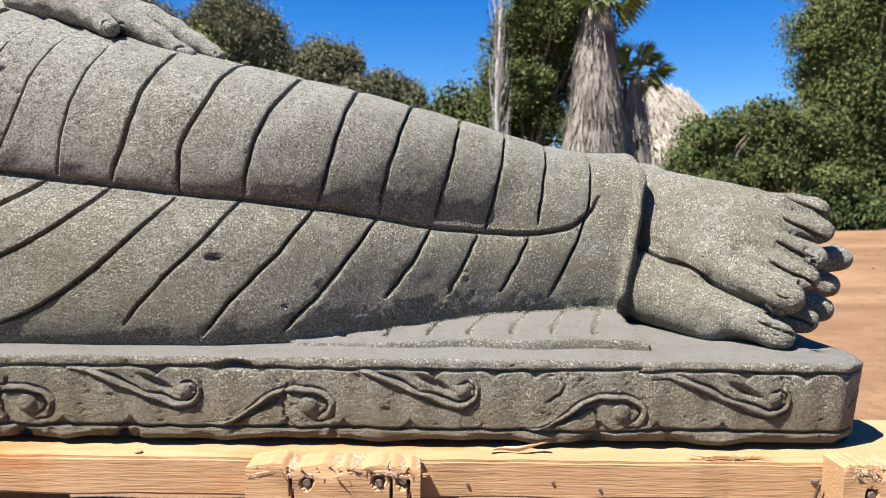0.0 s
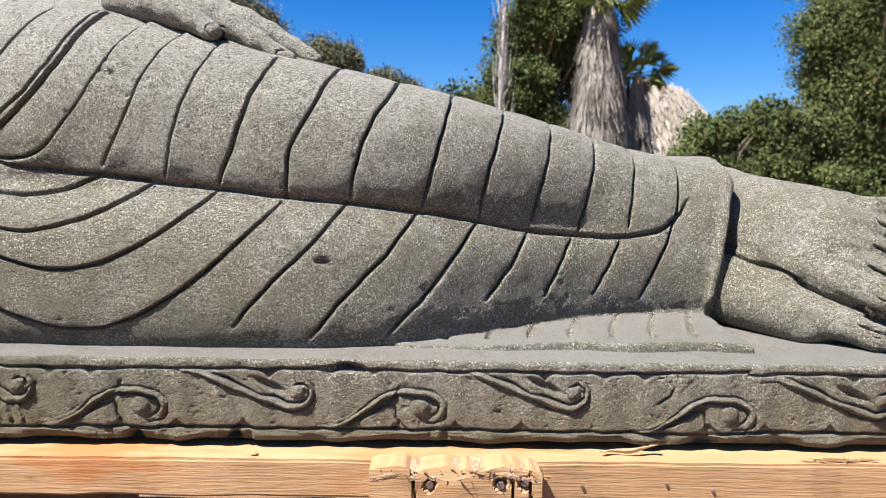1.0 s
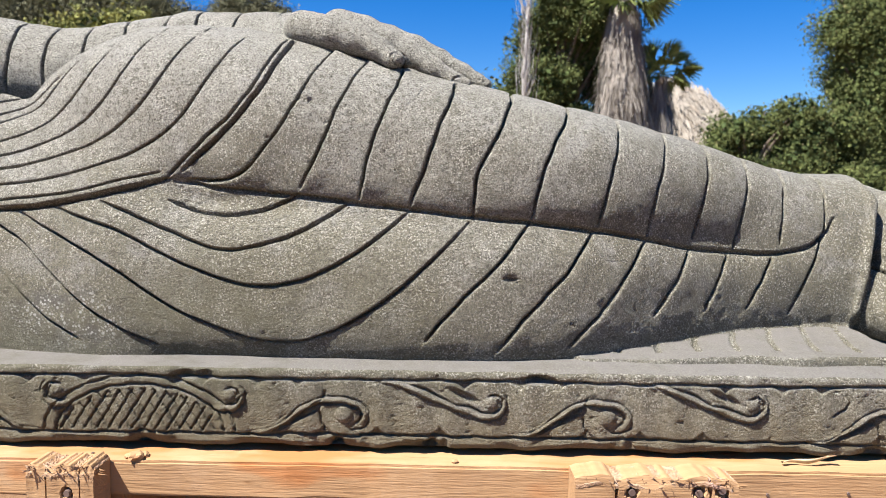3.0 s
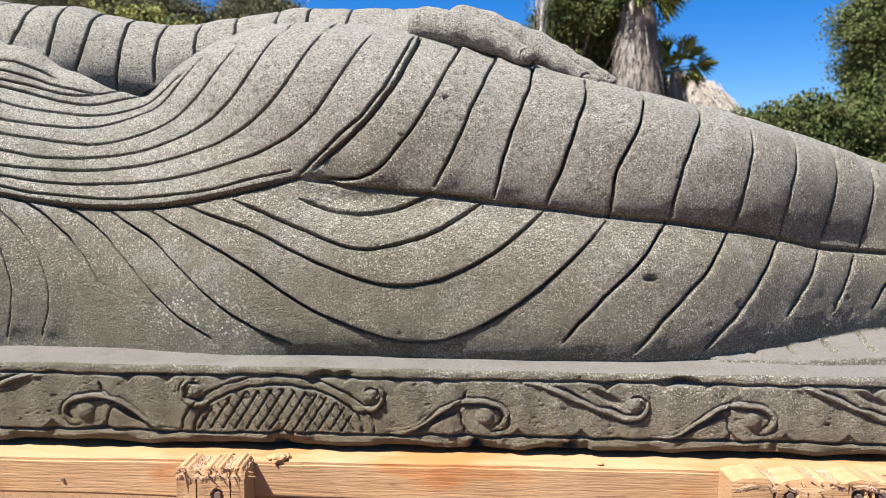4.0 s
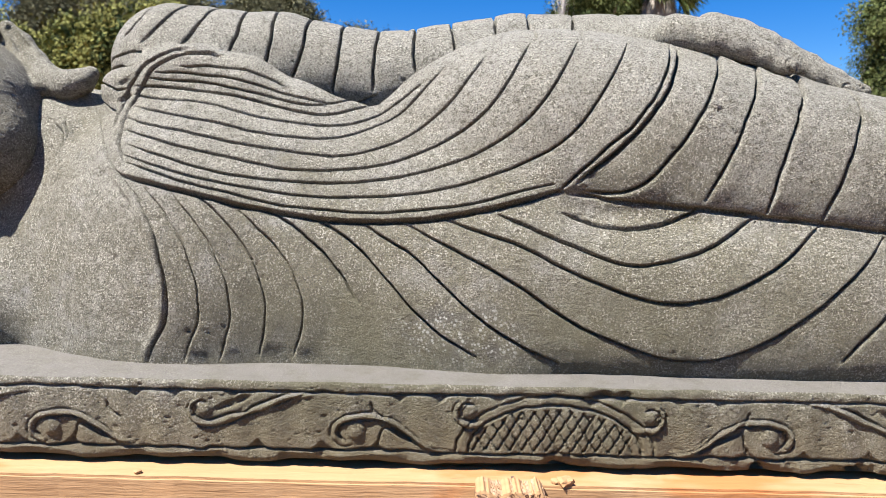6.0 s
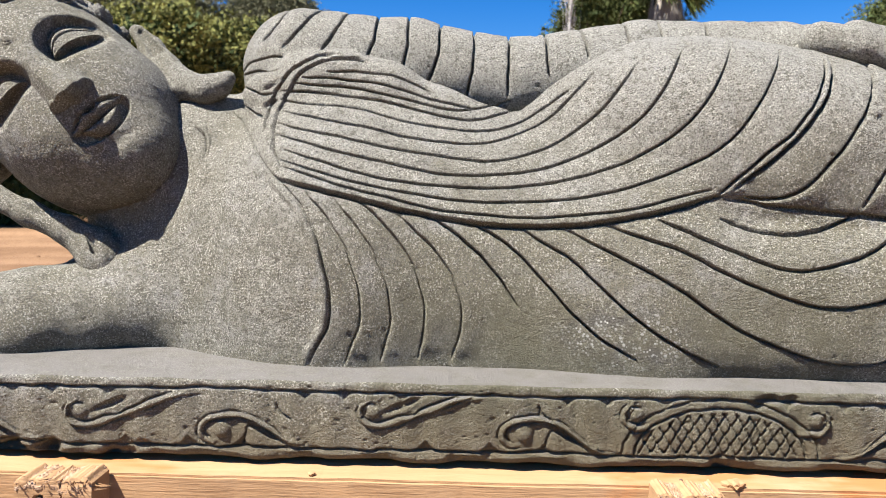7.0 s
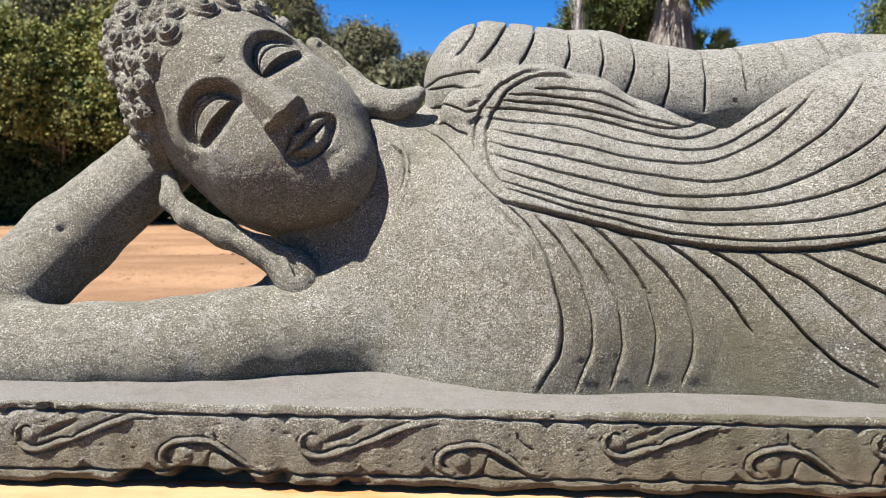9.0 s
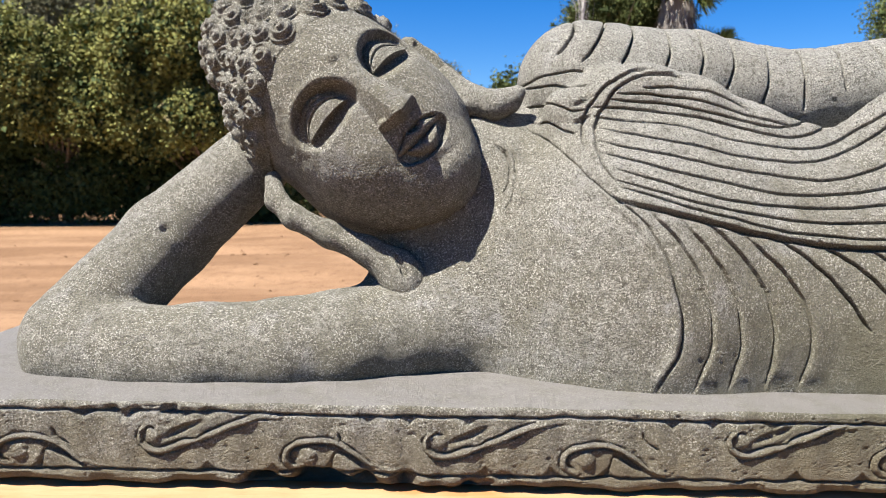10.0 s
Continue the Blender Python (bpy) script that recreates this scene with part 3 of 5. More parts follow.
HIP = (
    ((-0.467, 0.849), (-0.495, 0.791), (-0.529, 0.736), (-0.575, 0.69), (-0.634, 0.686)),
    ((-0.422, 0.835), (-0.446, 0.783), (-0.467, 0.731), (-0.492, 0.68)),
    ((-0.379, 0.803), (-0.397, 0.758), (-0.411, 0.713), (-0.421, 0.666)),
)
THIGH_NEAR = (
    ((-0.31, 0.794), (-0.326, 0.752), (-0.341, 0.705), (-0.36, 0.658)),
    ((-0.236, 0.79), (-0.254, 0.745), (-0.277, 0.699), (-0.282, 0.646)),
    ((-0.164, 0.773), (-0.184, 0.735), (-0.2, 0.691), (-0.21, 0.645)),
    ((-0.092, 0.765), (-0.102, 0.724), (-0.113, 0.682), (-0.125, 0.639)),
    ((-0.022, 0.758), (-0.034, 0.714), (-0.047, 0.671), (-0.056, 0.626)),
)
THIGH_FAR = (
    ((0.043, 0.74), (0.035, 0.7), (0.024, 0.661), (0.013, 0.622)),
    ((0.106, 0.724), (0.094, 0.665), (0.079, 0.607)),
    ((0.164, 0.704), (0.156, 0.659), (0.149, 0.613)),
    ((0.227, 0.698), (0.219, 0.634), (0.196, 0.574), (0.166, 0.516)),
)
SHIN = (
    ((-0.212, 0.641), (-0.251, 0.591), (-0.296, 0.546), (-0.337, 0.498)),
    ((-0.131, 0.63), (-0.167, 0.579), (-0.21, 0.534), (-0.25, 0.486)),
    ((-0.057, 0.62), (-0.089, 0.573), (-0.124, 0.528), (-0.164, 0.488)),
    ((0.009, 0.609), (-0.015, 0.564), (-0.046, 0.524)),
    ((0.068, 0.598), (0.051, 0.562), (0.031, 0.526)),
    ((0.137, 0.596), (0.12, 0.56), (0.1, 0.525)),
)
ROBE_A = (
    ((-0.656, 0.661), (-0.603, 0.646), (-0.548, 0.649), (-0.496, 0.669)),
    ((-0.734, 0.659), (-0.659, 0.629), (-0.582, 0.604), (-0.504, 0.62), (-0.434, 0.66)),
    ((-0.795, 0.651), (-0.704, 0.621), (-0.617, 0.581), (-0.525, 0.561), (-0.435, 0.593), (-0.36, 0.652)),
)
ROBE_B = (
    ((-0.841, 0.644), (-0.727, 0.587), (-0.616, 0.521), (-0.492, 0.494), (-0.38, 0.551), (-0.287, 0.64)),
    ((-0.892, 0.642), (-0.832, 0.606), (-0.781, 0.559), (-0.725, 0.518), (-0.662, 0.487)),
    ((-0.957, 0.653), (-0.903, 0.618), (-0.858, 0.571), (-0.813, 0.526), (-0.758, 0.492)),
    ((-1.0, 0.654), (-0.96, 0.625), (-0.926, 0.591), (-0.898, 0.55)),
)
BELLY = (
    ((-1.201, 0.706), (-1.156, 0.659), (-1.131, 0.6), (-1.122, 0.536), (-1.148, 0.478)),
    ((-1.16, 0.686), (-1.121, 0.642), (-1.095, 0.591), (-1.086, 0.535), (-1.104, 0.48)),
    ((-1.118, 0.67), (-1.084, 0.63), (-1.059, 0.584), (-1.05, 0.532), (-1.062, 0.482)),
    ((-1.093, 0.675), (-1.053, 0.637), (-1.022, 0.592), (-1.009, 0.539), (-1.016, 0.485)),
    ((-1.044, 0.656), (-1.006, 0.623), (-0.976, 0.582), (-0.964, 0.534), (-0.975, 0.485)),
)
STRAP = (
    ((-1.2903, 0.7925), (-1.2611, 0.7689), (-1.239, 0.7431), (-1.2114, 0.7117), (-1.1857, 0.6923)),
    ((-1.2947, 0.8535), (-1.2705, 0.8629), (-1.2326, 0.8681), (-1.2174, 0.8676)),
    ((-1.289, 0.8485), (-1.2551, 0.8491), (-1.2182, 0.8449)),
    ((-1.2886, 0.8247), (-1.2621, 0.8211), (-1.2398, 0.8119), (-1.2218, 0.8113)),
    ((-1.2906, 0.806), (-1.2691, 0.7977), (-1.2467, 0.7859), (-1.2322, 0.7819)),
)
KNOT = (
    ((-1.1874, 0.7089), (-1.2051, 0.7359), (-1.2116, 0.7642), (-1.2103, 0.7894), (-1.2003, 0.8126), (-1.1812, 0.8405), (-1.1504, 0.8577), (-1.1168, 0.8606), (-1.098, 0.8572)),
    ((-1.2252, 0.7609), (-1.2267, 0.7792), (-1.2221, 0.8046), (-1.2111, 0.8237), (-1.1964, 0.8432), (-1.1811, 0.8521), (-1.1618, 0.8634), (-1.1351, 0.8676)),
)
ARM_A = (
    ((-1.225, 0.934), (-1.236, 0.911), (-1.251, 0.892)),
    ((-1.177, 0.948), (-1.198, 0.908), (-1.218, 0.881)),
    ((-1.137, 0.946), (-1.150, 0.905), (-1.164, 0.880)),
    ((-1.093, 0.945), (-1.093, 0.903), (-1.103, 0.869)),
    ((-1.048, 0.934), (-1.047, 0.891), (-1.055, 0.851)),
    ((-1.001, 0.924), (-1.004, 0.877), (-1.020, 0.833)),
    ((-0.952, 0.916), (-0.953, 0.872), (-0.964, 0.810)),
)
ARM_B = (
    ((-0.901, 0.908), (-0.903, 0.867), (-0.904, 0.824)),
    ((-0.848, 0.903), (-0.848, 0.877), (-0.844, 0.851)),
    ((-0.796, 0.925), (-0.792, 0.902), (-0.790, 0.880)),
    ((-0.734, 0.935), (-0.732, 0.903)),
    ((-0.686, 0.939), (-0.687, 0.879)),
    ((-0.623, 0.937), (-0.631, 0.881)),
    ((-0.56, 0.934), (-0.568, 0.888)),
)
NECK = (
    ((-1.3332, 0.7669), (-1.3195, 0.754), (-1.3144, 0.7352), (-1.3183, 0.7128), (-1.3253, 0.7015)),
    ((-1.3201, 0.7729), (-1.3066, 0.7426), (-1.3097, 0.7057), (-1.3251, 0.6763)),
)
CREASE = (
    ((-0.5, 0.669), (-0.372, 0.655), (-0.243, 0.643), (-0.115, 0.63), (0.013, 0.609), (0.12, 0.6), (0.18, 0.605), (0.215, 0.622), (0.235, 0.65)),
    ((-0.648, 0.684), (-0.576, 0.675), (-0.504, 0.668), (-0.431, 0.663)),
)

rng = np.random.default_rng(7)


def beyond(row):
    """Runs a line on over the crest of the form."""
    (x, z), (x2, z2) = row[0], row[1]
    return ((x + 0.6 * (x - x2), z + 0.045), (x + 0.3 * (x - x2), z + 0.022)) + tuple(row)


cloth = Relief(-2.03, 0.63, 0.45, 1.01)
for row in SASH_LOW + SASH_HIGH:
    cloth.line(row, 0.0064, 0.0012, 0.0018)
cloth.line(SASH_EDGE[0], 0.010, 0.002, rise=0.007, reach=0.03)
cloth.line(SASH_EDGE[1], 0.008, 0.0015)
cloth.line(SASH_EDGE[2], 0.010, 0.0019, rise=0.003, reach=0.02)
for row in HIP:
    cloth.line(beyond(row), 0.0095, 0.0017, rise=0.004, reach=0.022)
for row in THIGH_NEAR + THIGH_FAR:
    cloth.line(beyond(row), 0.0085, 0.0017, 0.0018)
for row in SHIN:
    cloth.line(row, 0.008, 0.0017, rise=0.002, reach=0.02)
for row in ROBE_A + ROBE_B:
    cloth.line(row, 0.0066, 0.0015, rise=0.0025, reach=0.02)
for row in BELLY:
    cloth.line(row, 0.0034, 0.0013, rise=0.005, reach=0.024)
hem_line = min(BELLY, key=lambda row: min(p[0] for p in row))
cloth.ridge([(a - 0.007, b) for a, b in hem_line], 0.0045, 0.0055)
for row in STRAP:
    cloth.line(row, 0.0036, 0.0014)
sleeve = Relief(-2.03, 0.63, 0.45, 1.01)
for row in ARM_A + ARM_B:
    sleeve.line(beyond(row), 0.0085, 0.0017, 0.0018)
for row in CREASE:
    cloth.line(row, 0.006, 0.0026, 0.002)
for row in NECK:
    cloth.line(row, 0.004, 0.002, rise=0.006, reach=0.014)
for row in KNOT:
    cloth.line(row, 0.005, 0.0015, rise=0.003, reach=0.01)
for x, z in ((-1.2225, 0.824), (-1.2265, 0.798)):                        # almond slots beside the knot
    for k in range(7):
        cloth.pit(x + 0.003 * (k - 3), z + 0.002 * (k - 3), 0.0045, 0.0032 - 0.0005 * abs(k - 3), 0.0032)
cloth.ridge([(0.296, 0.695), (0.285, 0.63), (0.273, 0.565), (0.265, 0.505)], 0.006, 0.006)
cloth.pit(-0.238, 0.574, 0.007, 0.0032, 0.006)
cloth.pit(-0.231, 0.5755, 0.006, 0.0025, 0.004)
cloth.pit(-1.768, 0.648, 0.006, 0.006, 0.006)
for k in range(26):
    cloth.pit(-0.475 + rng.normal(0, 0.016), 0.785 + rng.normal(0, 0.02), 0.004, 0.003, rng.uniform(0.001, 0.003))
for k in range(420):
    r = 0.001 + min(rng.exponential(0.0007), 0.0025)
    cloth.pit(rng.uniform(-1.95, 0.5), rng.uniform(0.48, 0.93), r * rng.uniform(1, 1.8), r, rng.uniform(0.0008, 0.0028))

cloth.near = np.minimum(cloth.near, sleeve.near)
verts, quads = skin()
body_x, body_y, body_z, body_cell = GX, GY, GZ, CELL
front_y = np.where((FIELD < 0).any(1), GY[(FIELD < 0).argmax(1)], 9.0)      # first stone met from the front
# ---- head: u across the face, v towards the crown, w out of the face
HEAD = np.array((-1.53, 1.0255, 0.8005))
HU, HV, HW = np.array((0.641, 0.2918, 0.7099)), np.array((-0.7422, 0.0, 0.6702)), np.array((0.1956, -0.9565, 0.2166))


def face(u, v, w):
    return HEAD + u * HU + v * HV + w * HW


def head_window(c=(0, 0, 0), r=0.27):
    o = face(*c)
    cut, x, y, z = window(o - r, o + r, 0)
    px, py, pz = x - HEAD[0], y - HEAD[1], z - HEAD[2]
    return cut, *(px * a[0] + py * a[1] + pz * a[2] for a in (HU, HV, HW))


def egg(c, r, k, dig=False, clip=None, turn=0.0):
    """An ellipsoid in the head's own frame, turned in the face's plane."""
    cut, u, v, w = head_window(c, max(r) + 0.045)
    a, b, n = u - c[0], v - c[1], w - c[2]
    ct, st = math.cos(turn), math.sin(turn)
    a, b = a * ct + b * st, b * ct - a * st
    k0 = np.sqrt((a / r[0]) ** 2 + (b / r[1]) ** 2 + (n / r[2]) ** 2) + 1e-6
    k1 = np.sqrt((a / r[0] ** 2) ** 2 + (b / r[1] ** 2) ** 2 + (n / r[2] ** 2) ** 2) + 1e-6
    d = k0 * (k0 - 1) / k1
    if clip is not None:
        d = np.maximum(d, clip(u, v, w))
    (carve if dig else add)(cut, d, k)



def swell(c, r, k, p=2.5):
    """A fuller mass than an egg: round across the face, flatter in front."""
    cut, u, v, w = head_window(c, max(r) + 0.045)
    q = ((((u - c[0]) / r[0]) ** 2 + ((v - c[1]) / r[1]) ** 2) ** (p / 2) + np.abs((w - c[2]) / r[2]) ** p) ** (1 / p)
    add(cut, (q - 1) * min(r), k)


grid(HEAD - (0.26, 0.2, 0.25), HEAD + (0.27, 0.22, 0.25), 0.0023)
egg((0, 0.05, -0.02), (0.12, 0.133, 0.156), 0.01)                        # skull
swell((0, -0.045, 0.0), (0.122, 0.142, 0.136), 0.03)                     # cheeks and jaw
egg((0.006, -0.143, 0.068), (0.05, 0.042, 0.05), 0.04)                   # chin
hairline = lambda u, v, w: 0.1 - 11.0 * np.maximum(np.abs(u) - 0.045, 0) ** 2 - v
egg((0, 0.05, -0.03), (0.127, 0.137, 0.168), 0.004, clip=hairline)       # cap of hair
egg((-0.005, 0.155, -0.035), (0.08, 0.082, 0.08), 0.01)                  # topknot
# long ears
limb([(*face(0.145, 0.018, -0.012), 0.012), (*face(0.141, -0.014, -0.008), 0.0165), (*face(0.134, -0.057, 0.01), 0.0175), (*face(0.128, -0.104, 0.034), 0.021),
      (*face(0.141, -0.132, 0.05), 0.0195), (*face(0.158, -0.141, 0.053), 0.0165), (*face(0.174, -0.1425, 0.055), 0.011)], 0.008)
limb([(*face(-0.138, 0.016, 0.01), 0.011), (*face(-0.157, -0.008, 0.022), 0.013), (*face(-0.158, -0.04, 0.028), 0.0145), (*face(-0.143, -0.09, 0.032), 0.0165),
      (*face(-0.126, -0.14, 0.035), 0.0185), (*face(-0.119, -0.182, 0.038), 0.0255), (*face(-0.121, -0.2, 0.038), 0.0285), (*face(-0.129, -0.218, 0.038), 0.027)], 0.01)
cone(face(0.147, 0.01, 0.004), face(0.138, -0.034, 0.012), 0.0075, 0.0095, 0.002, dig=True)
cone(face(-0.152, -0.022, 0.046), face(-0.132, -0.105, 0.053), 0.006, 0.008, 0.003, dig=True)
cone(face(-0.11, -0.172, 0.062), face(-0.12, -0.196, 0.064), 0.003, 0.005, 0.003, dig=True)

head_verts, head_quads = skin()
quads = np.concatenate((quads, head_quads + len(verts)))
head_from = len(verts)
verts = np.concatenate((verts, head_verts))
# the hand, finely skinned on its own
grid((-0.6, 0.85, 0.78), (-0.22, 1.12, 0.96), 0.002)
FIELD[:] = fingers()
hand_verts, hand_quads = skin()
quads = np.concatenate((quads, hand_quads + len(verts)))
verts = np.concatenate((verts, hand_verts))
part_of_head = np.arange(len(verts)) >= head_from
tris = np.concatenate((quads[:, [0, 1, 2]], quads[:, [0, 2, 3]]))

for level in (0, 1, 2):
    centre = verts[tris].mean(1)
    n = np.cross(verts[tris[:, 1]] - verts[tris[:, 0]], verts[tris[:, 2]] - verts[tris[:, 0]])
    facing = n[:, 1] < 0.25 * np.linalg.norm(n, axis=1)
    close = cloth.sample(centre[:, 0], centre[:, 2], cloth.near)
    headed = part_of_head[tris[:, 0]]
    if level == 0:
        mark = facing & ~headed & ((close < 0.0065) | (centre[:, 0] > 0.27) | ((centre[:, 2] < 0.52) & (centre[:, 0] > -0.2)))
        mark |= headed & facing & (centre[:, 1] < 1.05)
    elif level == 2:
        mark = facing & ~headed & (close < 0.0016) & (centre[:, 1] < 1.1)
    else:
        mark = facing & ~headed & ((close < 0.003) | ((centre[:, 0] > 0.4) & (centre[:, 1] < 0.87)) | ((centre[:, 0] > -0.39) & (centre[:, 0] < -0.345) & (centre[:, 1] < 0.9) & (centre[:, 2] > 0.825)) | ((centre[:, 2] < 0.51) & (centre[:, 2] > 0.476) & (centre[:, 0] > -0.12) & (centre[:, 1] < 0.97))) & (centre[:, 1] < 1.1)
        fu, fv, fw = ((centre - HEAD) @ a for a in (HU, HV, HW))
        mark |= headed & facing & (fw > 0.03) & (np.abs(fu) < 0.125) & (fv > -0.14)
    before = len(verts)
    verts, tris = refine(verts, tris, mark)
    seat = np.zeros(len(verts), bool)
    seat[:before] = part_of_head
    seat[tris[part_of_head[np.minimum(tris[:, 0], before - 1)] & (tris[:, 0] < before)].ravel()] = True
    seat[tris[seat[tris].any(1)].ravel()] = True
    part_of_head = seat

normal = point_normals(verts, tris)
gx = np.clip(np.round((verts[:, 0] - body_x[0]) / body_cell).astype(int), 1, len(body_x) - 2)
gz = np.clip(np.round((verts[:, 2] - body_z[0]) / body_cell).astype(int), 1, len(body_z) - 2)
behind = verts[:, 1] - np.maximum.reduce([front_y[gx, gz], np.minimum(front_y[gx, gz - 1], 2), np.minimum(front_y[gx + 1, gz], 2), np.minimum(front_y[gx - 1, gz], 2)])
shown = np.clip(1 - np.maximum(behind - 0.012, 0) / 0.012, 0, 1) * np.clip(0.55 - normal[:, 1], 0, 0.3) / 0.3
shown[part_of_head] = 0
gy = np.clip(np.round((verts[:, 1] - body_y[0]) / body_cell).astype(int), 0, len(body_y) - 1)
shown *= np.clip((hand[gx, gy, gz] - 0.002) / 0.004, 0, 1)                  # no folds on the hand
shown[verts[:, 0] > 0.302] = 0
move = cloth.sample(verts[:, 0], verts[:, 2]) * shown
on_arm = (verts[:, 1] > 1.0) | (verts[:, 0] < -1.1) | (verts[:, 0] > -0.84)
move += sleeve.sample(verts[:, 0], verts[:, 2]) * shown * on_arm
# nails of the toes and the thumb
nails = Relief(-0.45, 0.55, 0.47, 0.9)
for tx, tz, r, turn in ((0.415, 0.545, 0.0115, 0.5), (0.442, 0.563, 0.008, 0.5), (0.463, 0.587, 0.0075, 0.5), (0.409, 0.499, 0.009, 0.4), (-0.378, 0.8445, 0.0115, 0.4), (-0.3, 0.8195, 0.009, 0.5), (-0.268, 0.8185, 0.008, 0.5)):
    nails.line([(tx + r * math.cos(a + turn), tz + r * 0.8 * math.sin(a + turn)) for a in np.linspace(0.6, 4.6, 9)], 0.0022, 0.0014, 0.0, wobble=0.0)
gaps = Relief(0.25, 0.56, 0.46, 0.72)
for row in (((0.2815, 0.5897), (0.3276, 0.5642), (0.3945, 0.5249), (0.4287, 0.5123), (0.4665, 0.5001)),
            ((0.4584, 0.656), (0.4807, 0.641), (0.5025, 0.6259)), ((0.4429, 0.6268), (0.467, 0.612), (0.4916, 0.5972)),
            ((0.4277, 0.5988), (0.448, 0.585), (0.4683, 0.5709)), ((0.4136, 0.5745), (0.4454, 0.5559), (0.4644, 0.5435)),
            ((0.3937, 0.5068), (0.415, 0.5), (0.4373, 0.4912))):
    gaps.line(row, 0.0075, 0.002, 0.004)
sole = (verts[:, 0] > 0.285) & (normal[:, 1] < -0.15) & (verts[:, 1] < 1.02) & (verts[:, 2] > 0.482)
move[sole] += gaps.sample(verts[sole, 0], verts[sole, 2])
toes = ((verts[:, 0] > 0.39) | ((verts[:, 0] < -0.25) & (verts[:, 0] > -0.42) & part_of_head)) & (normal[:, 1] < -0.25) & ((verts[:, 1] < 0.94))
move[toes] += nails.sample(verts[toes, 0], verts[toes, 2])
move += 0.0011 * grain(verts, 0.035) + 0.00035 * grain(verts, 0.0045, 3.0) * (normal[:, 1] < 0.3)

# ringlets over the cap of hair and the topknot
u, v, w = ((verts - HEAD) @ a for a in (HU, HV, HW))
q = np.stack((u, v, w), 1)
# a row of curls along the hairline, then the next behind it, and so on to the crown
CAP, KNOB = ((0, 0.05, -0.03), (0.127, 0.137, 0.168)), ((-0.005, 0.155, -0.035), (0.08, 0.082, 0.08))
for (centre, radii), apart_by in ((CAP, 0.031), (KNOB, 0.029)):
    k = np.arange(6000) + 0.5
    lat, lon = np.arccos(1 - 2 * k / 6000), math.pi * (1 + 5 ** 0.5) * k
    dots = np.array(centre) + np.stack((np.sin(lat) * np.cos(lon), np.sin(lat) * np.sin(lon), np.cos(lat)), 1) * radii
    edge = dots[:, 1] - hairline(dots[:, 0], 0, 0)
    if centre == CAP[0]:
        dots = dots[(edge > 0.012) & (np.linalg.norm(dots - np.array(KNOB[0]), axis=1) > 0.082) & (dots[:, 2] > -0.14)]
        dots = dots[np.argsort(np.round((dots[:, 1] - hairline(dots[:, 0], 0, 0)) / 0.024) + 0.3 * dots[:, 0])]
    else:
        dots = dots[(dots[:, 1] > 0.125) & (dots[:, 2] > -0.11) & (np.linalg.norm((dots - np.array(CAP[0])) / np.array(CAP[1]), axis=1) > 1)]
    chosen = []
    for d in dots:
        if all(np.linalg.norm(d - c) > apart_by for c in chosen):
            chosen.append(d)
    for c in chosen:
        d = q - c
        near = np.where((np.abs(d) < 0.024).all(1) & part_of_head)[0]
        out = (c - np.array(centre)) / np.array(radii) ** 2
        out /= np.linalg.norm(out)
        across = np.cross(out, (0.2, 1, 0.1))
        across /= np.linalg.norm(across)
        a, b = d[near] @ across, d[near] @ np.cross(out, across)
        r = np.hypot(a, b) / 0.0172
        turn = np.arctan2(b, a)
        coil = np.cos(2 * math.pi * 2.1 * r - turn)
        cone_up = np.clip(1.08 - r, 0, 1) ** 0.65
        lift = np.where(r < 1.05, 0.0125 * cone_up + 0.0024 * coil * np.clip(3.2 * r, 0, 1) * np.clip(6 * (1.05 - r), 0, 1), 0)
        move[near] = np.maximum(move[near], lift)


def ease(x, lo, hi):
    t = np.clip((x - lo) / (hi - lo), 0, 1)
    return t * t * (3 - 2 * t)


